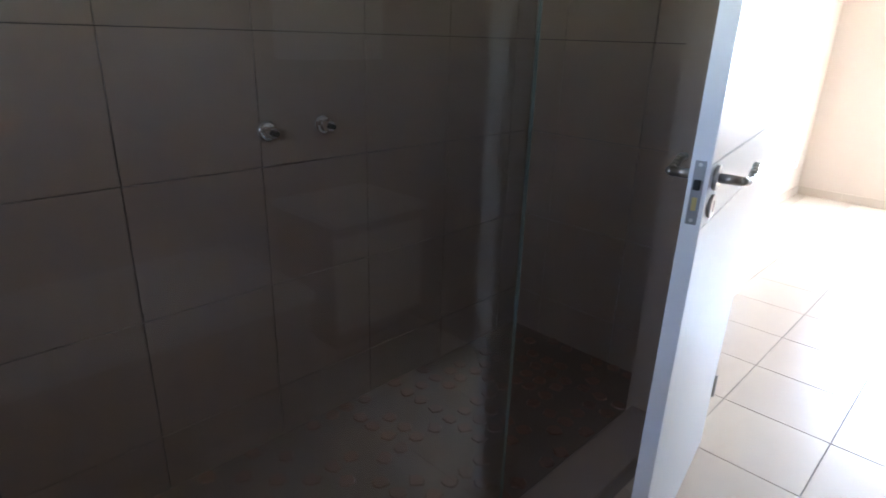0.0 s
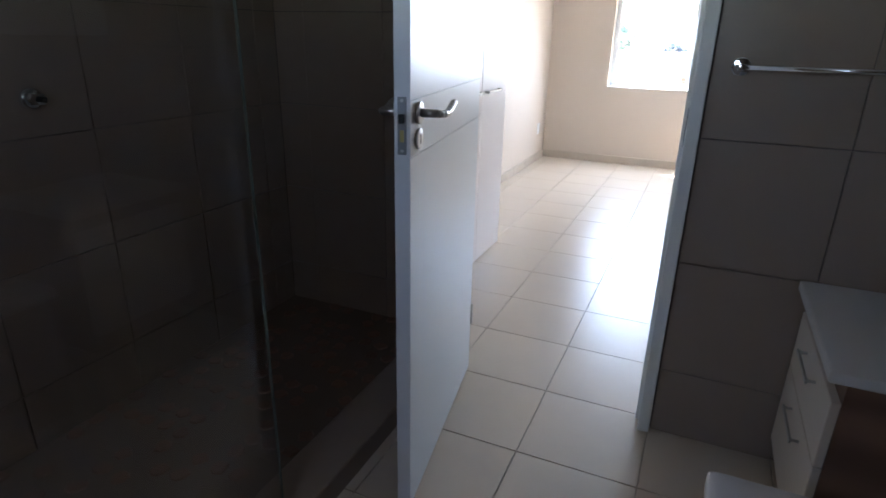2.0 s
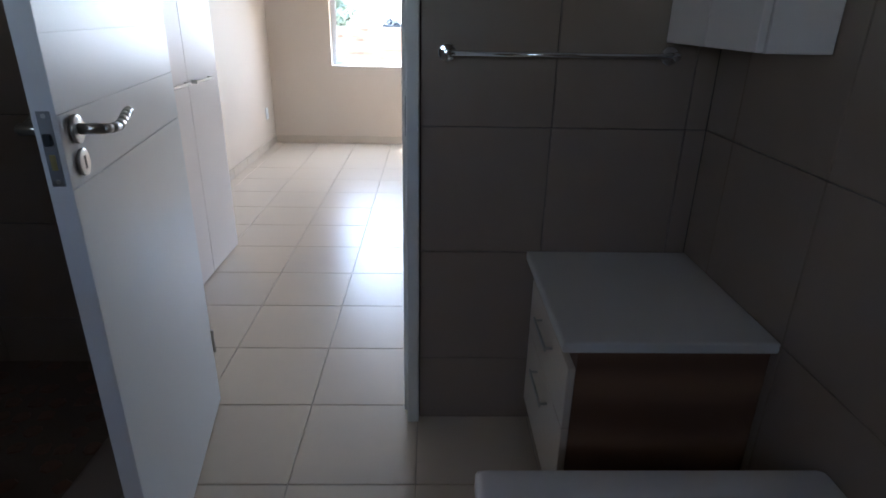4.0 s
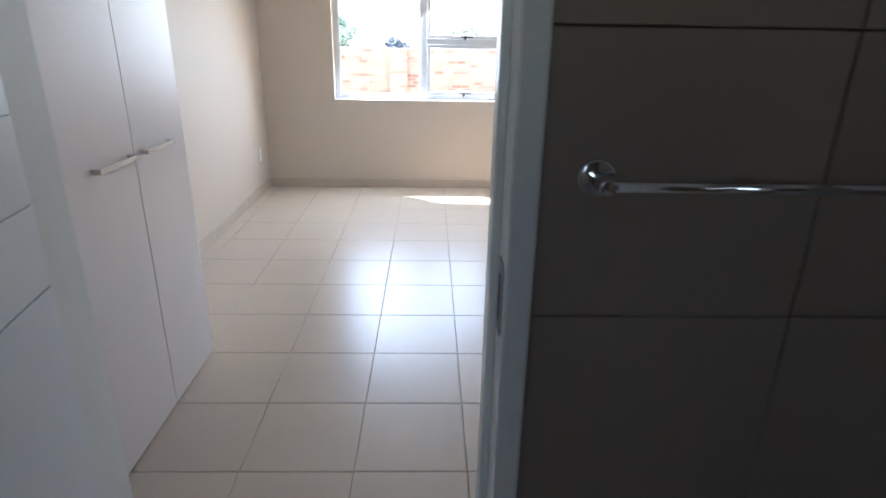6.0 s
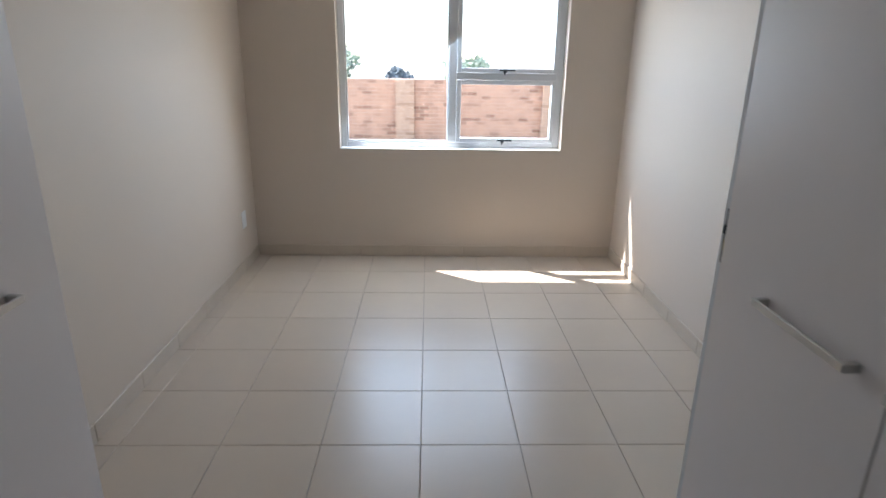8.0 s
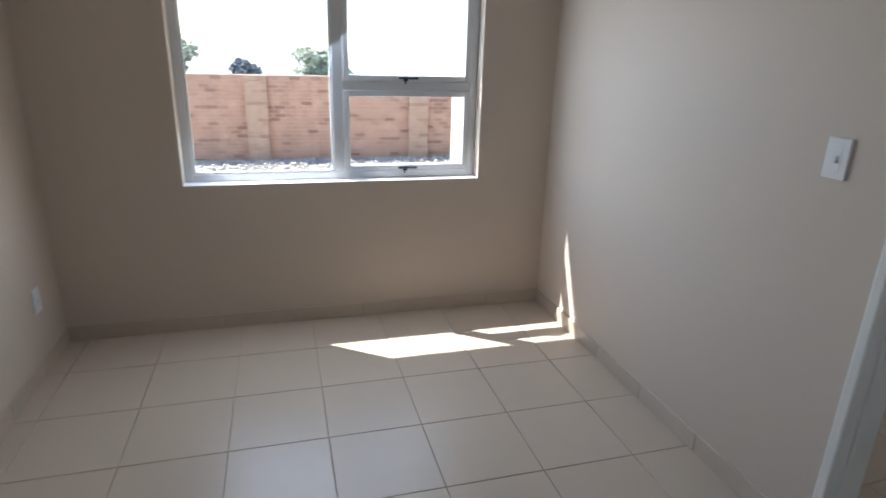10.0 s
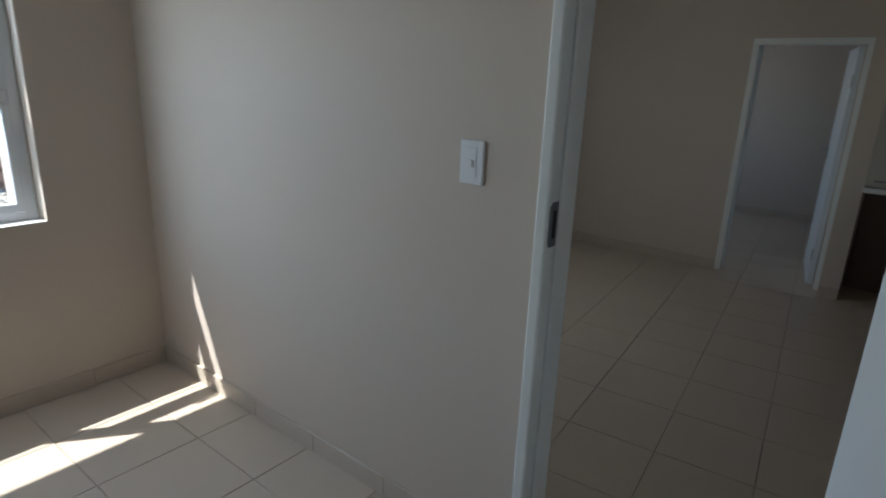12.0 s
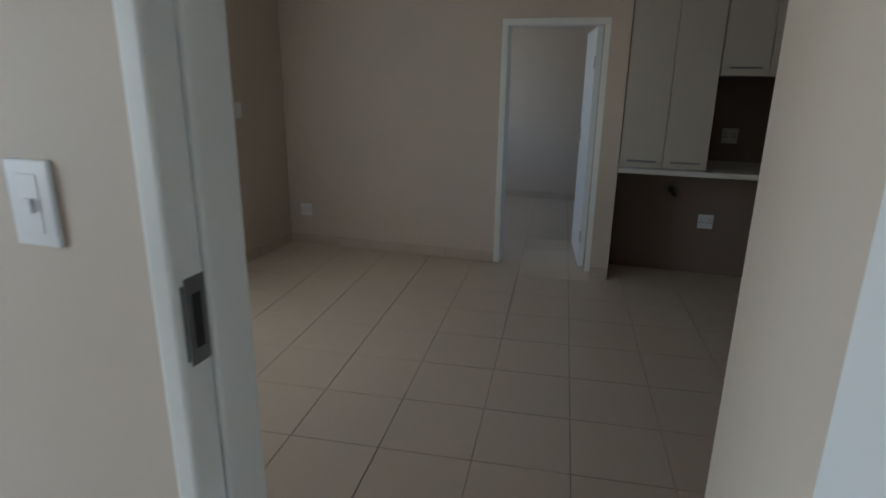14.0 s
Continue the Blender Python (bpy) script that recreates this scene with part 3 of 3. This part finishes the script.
# ---- bathroom ----
# shower
KX0, KX1 = -0.60, -0.435
structure("shower_floor", boxes((BATH_W, KX0, BATH_S, SH_N, -0.006, 0.012)), M_PEBBLEBED, "brown mosaic shower floor", "shower floor")
structure("shower_kerb", box(KX0, KX1, BATH_S, BATH_N + 0.01, -0.004, 0.085, 0.004), M_WTILE, "low brown tiled shower kerb", "kerb")
scr = thing("shower_screen", "frameless clear glass shower screen standing on the kerb", "shower screen")
GX, GY1 = -0.50, -1.005
gl = part("pane", box(GX - 0.004, GX + 0.004, BATH_S, GY1 - 0.0015, 0.087, 1.98), M_SHOWER, scr)
part("edge", box(GX - 0.004, GX + 0.004, GY1 - 0.0014, GY1, 0.087, 1.98), M_GLASSEDGE, gl, "pale green polished glass edge")
part("clamp", box(GX - 0.011, GX + 0.011, BATH_S, BATH_S + 0.03, 0.086, 1.98), M_CHROME, scr)


def tap(y, z):
    t = thing("shower_tap", "chrome shower tap body without a handle on the brown tiles", "tap", "shower taps", pose(BATH_W, y, z, 0, 90, 0))
    part("flange", rod((0, 0, 0), (0, 0, 0.014), 0.037, 0.029, 28, bevel=0.003), M_CHROME, t, smooth=True)
    b = part("valve", rod((0, 0, 0.013), (0, 0, 0.05), 0.021, 0.018, 6), M_CHROME, t)
    part("spindle", rod((0, 0, 0.05), (0, 0, 0.066), 0.009, seg=12), M_DARKMETAL, b)
    return t


tap(-1.078, 1.131)
tap(-0.872, 1.136)

# towel rail
rail = thing("towel_rail", "chrome towel rail on the brown tiled wall", "towel rail")
for x in (0.482, 1.12):
    f = part("flange", rod((x, BATH_N, 1.272), (x, BATH_N - 0.012, 1.272), 0.026, seg=28, bevel=0.003), M_CHROME, rail, smooth=True)
    part("post", rod((x, BATH_N - 0.01, 1.272), (x, BATH_N - 0.065, 1.272), 0.011, seg=16, bevel=0.002), M_CHROME, f, smooth=True)
part("bar", rod((0.485, BATH_N - 0.055, 1.272), (1.12, BATH_N - 0.055, 1.272), 0.008, seg=16), M_CHROME, rail, smooth=True)

# vanity
VX, VY0, VY1, VZ = 0.752, -0.647, -0.080, 0.666
van = thing("vanity_unit", "dark walnut bathroom vanity with two cream drawers and a pale top", "vanity")
part("top", box(VX, BATH_E - 0.001, VY0, VY1, VZ - 0.03, VZ, 0.006, 3), M_STONE, van, "pale stone-look vanity top")
part("body", box(VX + 0.045, BATH_E - 0.002, VY0 + 0.028, VY1 - 0.02, 0.10, VZ - 0.0305), M_WOODDARK, van)
part("plinth", box(VX + 0.09, BATH_E - 0.002, VY0 + 0.06, VY1 - 0.05, 0, 0.10), M_WOODDARK, van)
for z0, z1 in ((0.395, 0.575), (0.115, 0.39)):
    d = part("drawer", box(VX + 0.025, VX + 0.0445, VY0 + 0.03, VY1 - 0.022, z0, z1, 0.0015), M_DRAWER, van, "cream drawer front")
    yc = (VY0 + VY1) / 2
    zc = z1 - 0.05
    h = part("handle", box(VX + 0.000, VX + 0.006, yc - 0.09, yc + 0.09, zc - 0.006, zc + 0.006, 0.0015), M_STEEL, d, "steel bar handle")
    for y in (yc - 0.08, yc + 0.08):
        part("post", rod((VX + 0.005, y, zc), (VX + 0.025, y, zc), 0.004, seg=8), M_STEEL, h)

# wall cabinet above the vanity
wc = thing("bathroom_wall_cabinet", "white two-door bathroom cabinet hung on the tiled wall", "cabinet")
part("body", box(1.125, BATH_E - 0.001, -0.565, -0.075, 1.307, 1.93, 0.002), M_WHITE, wc)
for a, b in ((-0.563, -0.322), (-0.318, -0.077)):
    part("door", box(1.105, 1.1235, a, b, 1.309, 1.928, 0.002), M_WHITE, wc)

# bath tub
BX0, BX1, BY0, BY1, BZ = 0.534, BATH_E - 0.001, -2.55, -0.875, 0.503


def tub():
    t = thing("bathtub", "white acrylic bathtub with a tiled front along the wall", "bathtub")
    bm = bmesh.new()
    loops = []
    cx, cy = (BX0 + BX1) / 2, (BY0 + BY1) / 2

    def ring(hx, hy, r, z, n=8):
        vs = []
        for sx, sy, a0 in ((1, 1, 0), (-1, 1, 90), (-1, -1, 180), (1, -1, 270)):
            for i in range(n + 1):
                a = radians(a0 + 90 * i / n)
                vs.append(bm.verts.new((cx + sx * (hx - r) + r * math.cos(a), cy + sy * (hy - r) + r * math.sin(a), z)))
        return vs

    hx, hy = (BX1 - BX0) / 2, (BY1 - BY0) / 2
    spec = [(hx, hy, 0.012, BZ - 0.04), (hx, hy, 0.014, BZ - 0.006), (hx - 0.006, hy - 0.006, 0.02, BZ),
            (hx - 0.044, hy - 0.062, 0.20, BZ), (hx - 0.050, hy - 0.068, 0.20, BZ), (hx - 0.056, hy - 0.076, 0.197, BZ - 0.004), (hx - 0.060, hy - 0.082, 0.195, BZ - 0.014), (hx - 0.062, hy - 0.085, 0.194, BZ - 0.022),
            (hx - 0.10, hy - 0.17, 0.18, BZ - 0.2), (hx - 0.13, hy - 0.24, 0.16, BZ - 0.34), (hx - 0.19, hy - 0.32, 0.12, BZ - 0.38)]
    loops = [ring(*s) for s in spec]
    for a, b in zip(loops, loops[1:]):
        n = len(a)
        for i in range(n):
            bm.faces.new((a[i], a[(i + 1) % n], b[(i + 1) % n], b[i]))
    bm.faces.new(loops[-1])
    bmesh.ops.recalc_face_normals(bm, faces=bm.faces)
    part("shell", bm, M_TUB, t, smooth=True)
    part("apron", boxes((BX0 + 0.02, BX0 + 0.05, BY0, BY1 - 0.02, 0, BZ - 0.041), (BX0 + 0.05, BX1, BY1 - 0.05, BY1 - 0.02, 0, BZ - 0.041)), M_WTILE, t, "brown tiled bath panel")
    part("waste", rod((cx, BY0 + 0.45, BZ - 0.379), (cx, BY0 + 0.45, BZ - 0.376), 0.028, seg=20), M_CHROME, t, smooth=True)


tub()

# ---- outside ----
GB = -0.76


def ground_z(y):
    k = min(1, max(0, (y - 6) / 8.0))
    return -0.3 + (GB + 0.32) * k


bm = bmesh.new()
xs = [-2500, -200, -60, -20, -10, -5, 0, 5, 10, 20, 60, 200, 2500]
ys = [-2500, -200, -40, -10, 0, 4, 6, 8, 10, 12, 14, 16, 20, 40, 120, 500, 2500]
grid = [[bm.verts.new((x, y, ground_z(y))) for x in xs] for y in ys]
for r0, r1 in zip(grid, grid[1:]):
    for i in range(len(xs) - 1):
        bm.faces.new((r0[i], r0[i + 1], r1[i + 1], r1[i]))
structure("ground", bm, M_GROUND, "dry bare earth", "ground")

# garden wall of face brick
BWY = 14.7
COURSE = 0.0855
structure_wall = tagged(new("garden_wall"), "red face brick boundary wall with paler pillars", "garden wall", kind="structure")
part("mortar", boxes((-16, 12, BWY + 0.008, BWY + 0.22, GB - 0.2, 1.03)), M_MORTAR, structure_wall)


def bricks(x0, x1, y, z0, n, rng, proud=0.0):
    vs, fs = [], []
    for c in range(n):
        z = z0 + c * COURSE
        x = x0 - (0.1125 if c % 2 else 0)
        while x < x1:
            a, b = max(x, x0), min(x + 0.215, x1)
            if b - a > 0.03:
                j = rng.uniform(-0.003, 0.003)
                k = len(vs)
                for yy in (y + j, y + 0.10):
                    vs += [(a, yy, z), (b, yy, z), (b, yy, z + 0.073), (a, yy, z + 0.073)]
                fs += [(k + 0, k + 1, k + 2, k + 3), (k, k + 4, k + 5, k + 1), (k + 1, k + 5, k + 6, k + 2), (k + 2, k + 6, k + 7, k + 3), (k + 3, k + 7, k + 4, k)]
            x += 0.2275
    return vs, fs


def island_colours(m, lo, hi):
    nt = m.node_tree
    b = nt.nodes["Principled BSDF"]
    g = nt.nodes.new("ShaderNodeNewGeometry")
    r = nt.nodes.new("ShaderNodeValToRGB")
    r.color_ramp.elements[0].color, r.color_ramp.elements[1].color = (*lo, 1), (*hi, 1)
    r.color_ramp.elements[0].position, r.color_ramp.elements[1].position = 0.0, 0.3
    mx = nt.nodes.new("ShaderNodeMix")
    mx.data_type = "RGBA"
    mx.blend_type = "MULTIPLY"
    mx.inputs[0].default_value = 1.0
    old = b.inputs["Base Color"].links[0].from_socket
    nt.links.new(g.outputs["Random Per Island"], r.inputs[0])
    nt.links.new(old, mx.inputs[6])
    nt.links.new(r.outputs[0], mx.inputs[7])
    nt.links.new(mx.outputs[2], b.inputs["Base Color"])


island_colours(M_BRICK, (0.6, 0.55, 0.55), (1, 1, 1))
island_colours(M_BRICKPALE, (0.75, 0.7, 0.66), (1, 1, 1))
rng = random.Random(4)


def brick_part(name, x0, x1, y, n, m, parent, z0=GB - 0.02):
    vs, fs = bricks(x0, x1, y, z0, n, rng)
    me = bpy.data.meshes.new(name)
    me.from_pydata(vs, [], fs)
    me.materials.append(m)
    ob = new(name, me)
    ob.parent = parent
    return tagged(ob, kind="stuff")


PX = [-0.545 + 3.5 * i for i in range(-4, 4)]
brick_part("bricks", -16, 12, BWY, 21, M_BRICK, structure_wall)
for px in PX:
    p = part("pillar", boxes((px - 0.215, px + 0.215, BWY - 0.10, BWY + 0.006, GB - 0.1, 1.02)), M_MORTAR, structure_wall, "paler brick pillar")
    brick_part("bricks", px - 0.22, px + 0.22, BWY - 0.112, 21, M_BRICKPALE, p)
# rubble along its foot
rng = random.Random(7)
vs, fs = [], []
for i in range(1500):
    x, y = rng.uniform(-9, 7), BWY - 0.2 - abs(rng.gauss(0, 1.1))
    s = rng.uniform(0.02, 0.075)
    z = ground_z(y)
    k = len(vs)
    for a in range(5):
        an = a * 1.257 + rng.uniform(-0.3, 0.3)
        vs.append((x + s * math.cos(an), y + s * math.sin(an), z - 0.01))
    for a in range(5):
        an = a * 1.257 + rng.uniform(-0.3, 0.3)
        vs.append((x + 0.6 * s * math.cos(an), y + 0.6 * s * math.sin(an), z + s * rng.uniform(0.5, 1.0)))
    fs += [(k + a, k + (a + 1) % 5, k + 5 + (a + 1) % 5, k + 5 + a) for a in range(5)] + [tuple(k + 5 + a for a in range(5))]
me = bpy.data.meshes.new("rubble")
me.from_pydata(vs, [], fs)
me.materials.append(M_RUBBLE)
tagged(new("rubble", me), "pale rubble and stones along the garden wall", "rubble", kind="stuff")


def tree(x, y, zc, rx, rz, m, seed, label):
    r = random.Random(seed)
    t = thing("tree", label, "tree", "trees behind the garden wall", pose(x, y, GB))
    h = zc - GB
    bm = rod((0, 0, -0.1), (0, 0, h), 0.22, 0.1, 10)
    for i in range(9):
        a = r.uniform(0, 6.28)
        rod((0, 0, h * r.uniform(0.55, 0.95)), (rx * 0.6 * math.cos(a), rx * 0.6 * math.sin(a), h + rz * r.uniform(-0.3, 0.6)), 0.07, 0.02, 6, bm)
    part("trunk", bm, M_BARK, t)
    vs, fs = [], []
    clumps = []
    for i in range(26):
        v = Vector((r.gauss(0, 1), r.gauss(0, 1), r.gauss(0.2, 1))).normalized() * r.uniform(0.25, 0.85)
        clumps.append((rx * v.x, rx * v.y, h + rz * v.z, r.uniform(0.2, 0.36) * rx))
    for cx, cy, cz, cr in clumps:
        for i in range(130):
            v = Vector((r.gauss(0, 1), r.gauss(0, 1), r.gauss(0, 1))).normalized() * cr * r.uniform(0.5, 1.1)
            s = r.uniform(0.06, 0.13)
            u = Vector((r.gauss(0, 1), r.gauss(0, 1), r.gauss(0, 1))).normalized()
            w = u.orthogonal().normalized()
            c = Vector((cx, cy, cz)) + v
            k = len(vs)
            vs += [tuple(c - u * s), tuple(c + w * s * 0.6), tuple(c + u * s), tuple(c - w * s * 0.6)]
            fs.append((k, k + 1, k + 2, k + 3))
    me = bpy.data.meshes.new("crown")
    me.from_pydata(vs, [], fs)
    me.materials.append(m)
    o = new("crown", me)
    o.parent = t


tree(-4.3, 30, 1.05, 1.15, 1.0, M_LEAF, 1, "leafy green tree behind the garden wall")
tree(-1.5, 30, 0.5, 0.85, 0.7, M_LEAFB, 2, "dark rounded tree behind the garden wall")
tree(2.2, 32, 0.75, 1.7, 1.0, M_LEAF, 3, "pale green bushy tree behind the garden wall")
tree(9.3, 30, 1.0, 0.5, 1.3, M_LEAF, 5, "narrow pale tree behind the garden wall")

# ---- floor and wall tiles ----
D = 0.40
tile_me = mesh_of(box(-D / 2 + 0.0016, D / 2 - 0.0016, -D / 2 + 0.0016, D / 2 - 0.0016, -0.012, 0, 0.0014), "tile", M_TILE)
for i in range(-6, 4):
    for j in range(-8, 13):
        x, y = (i + 0.5) * D, (j + 0.5) * D
        if y > 5.0 or y < -2.9 or x < -1.5 or (x < -0.7 and y < 0.1):
            continue
        t = new("tile", tile_me)
        t.parent = floor
        t.location = (x, y, 0)

# living room tiles, laid a few degrees off the walls; cut along the threshold
TURN, TX, TY, D2, CUT = radians(5.4), 2.835, 2.13, 0.386, 1.6018
tile_living = mesh_of(box(-D2 / 2 + 0.0016, D2 / 2 - 0.0016, -D2 / 2 + 0.0016, D2 / 2 - 0.0016, -0.012, 0, 0.0014), "tile", M_TILE)
vs, fs = [], []
for i in range(-6, 17):
    for j in range(-16, 12):
        u, v = (i + 0.5) * D2, (j + 0.5) * D2
        x, y = TX + u * math.cos(TURN) - v * math.sin(TURN), TY + u * math.sin(TURN) + v * math.cos(TURN)
        if x < CUT - 0.25 or x > 8.5 or y > 5.0 or y < -2.9:
            continue
        m = Matrix.Translation((x, y, 0)) @ Matrix.Rotation(TURN, 4, "Z")
        if x < CUT + 0.22:
            b = box(-D2 / 2 + 0.0016, D2 / 2 - 0.0016, -D2 / 2 + 0.0016, D2 / 2 - 0.0016, -0.012, 0, 0.0014)
            bmesh.ops.transform(b, matrix=m, verts=b.verts)
            bmesh.ops.bisect_plane(b, geom=b.verts[:] + b.edges[:] + b.faces[:], plane_co=(CUT, 0, 0), plane_no=(-1, 0, 0), clear_outer=True)
            if b.faces:
                part("tile", b, M_TILE, floor)
            else:
                b.free()
        elif x < 5.4 and y > 1.0:
            t = new("tile", tile_living)
            t.parent = floor
            t.matrix_basis = m
        else:
            k = len(vs)
            h = D2 / 2 - 0.0016
            for z in (0, -0.012):
                vs += [tuple(m @ Vector(c)) for c in ((-h, -h, z), (h, -h, z), (h, h, z), (-h, h, z))]
            fs += [(k, k + 1, k + 2, k + 3), (k, k + 4, k + 5, k + 1), (k + 1, k + 5, k + 6, k + 2), (k + 2, k + 6, k + 7, k + 3), (k + 3, k + 7, k + 4, k)]
me = bpy.data.meshes.new("far_tiles")
me.from_pydata(vs, [], fs)
me.materials.append(M_TILE)
o = new("far_tiles", me)
o.parent = floor
tagged(o, kind="stuff")


def wall_tiles(parent, origin, u, n, u_cuts, z_cuts, t=0.0085):
    """Tiles on a wall face: origin on the grout face, u along it, n out of it."""
    o, u, n = Vector(origin), Vector(u), Vector(n)
    cache = {}
    for a, b in zip(u_cuts, u_cuts[1:]):
        for c, d in zip(z_cuts, z_cuts[1:]):
            key = (round(b - a, 3), round(d - c, 3))
            if key not in cache:
                cache[key] = mesh_of(box(0.0015, key[0] - 0.0015, -0.002, t, 0.0015, key[1] - 0.0015, 0.0012), "wall_tile", M_WTILE)
            ob = new("wall_tile", cache[key])
            ob.parent = parent
            p = o + u * a
            ob.matrix_basis = Matrix(((u.x, n.x, 0, p.x), (u.y, n.y, 0, p.y), (0, 0, 1, c), (0, 0, 0, 1)))


def cuts(start, end, first, step=0.4075):
    out = [start]
    x = first
    while x < end - 0.02:
        if x > start + 0.02:
            out.append(x)
        x += step
    return out + [end]


ZC = cuts(0, H, 0.215, 0.403)
ZN = cuts(0, H, 0.255, 0.403)
wall_tiles(wall_tap, (BATH_W - 0.008, 0, 0), (0, 1, 0), (1, 0, 0), cuts(BATH_S, SH_N, -1.512 - 3 * 0.4115, 0.4115), ZC)
wall_tiles(wall_shower, (0, SH_N + 0.008, 0), (-1, 0, 0), (0, -1, 0), [0.62, 0.885, 1.29, -BATH_W], ZC)
wall_tiles(wall_bath_north, (0, BATH_N + 0.008, 0), (-1, 0, 0), (0, -1, 0), [-BATH_E, -1.205, -0.80, -JX1 - 0.042], ZN)
wall_tiles(wall_be, (BATH_E + 0.008, 0, 0), (0, -1, 0), (-1, 0, 0), cuts(-BATH_N, -BATH_S, 0.24), ZN)
# shower mosaic
peb = []
for i in range(5):
    b = bmesh.new()
    rr = random.Random(i)
    ring = [(0.034 * rr.uniform(0.75, 1.1) * math.cos(k * math.pi / 4), 0.034 * rr.uniform(0.75, 1.1) * math.sin(k * math.pi / 4)) for k in range(8)]
    lo = [b.verts.new((x, y, 0)) for x, y in ring]
    hi = [b.verts.new((x * 0.85, y * 0.85, 0.005)) for x, y in ring]
    for k in range(8):
        b.faces.new((lo[k], lo[(k + 1) % 8], hi[(k + 1) % 8], hi[k]))
    b.faces.new(hi)
    peb.append(mesh_of(b, "pebble", M_PEBBLE))
sf = bpy.data.objects["shower_floor"]
rr = random.Random(3)
n = 0
for j in range(40):
    for i in range(15):
        x, y = BATH_W + 0.03 + i * 0.082 + rr.uniform(-0.006, 0.006), SH_N - 0.03 - j * 0.082 + rr.uniform(-0.006, 0.006)
        if n >= 300 or rr.random() < 0.4 or x > KX0 - 0.02:
            continue
        p = new("pebble", peb[rr.randrange(5)])
        p.parent = sf
        p.location, p.rotation_euler = (x, y, 0.0118), (0, 0, rr.uniform(0, 6))
        n += 1
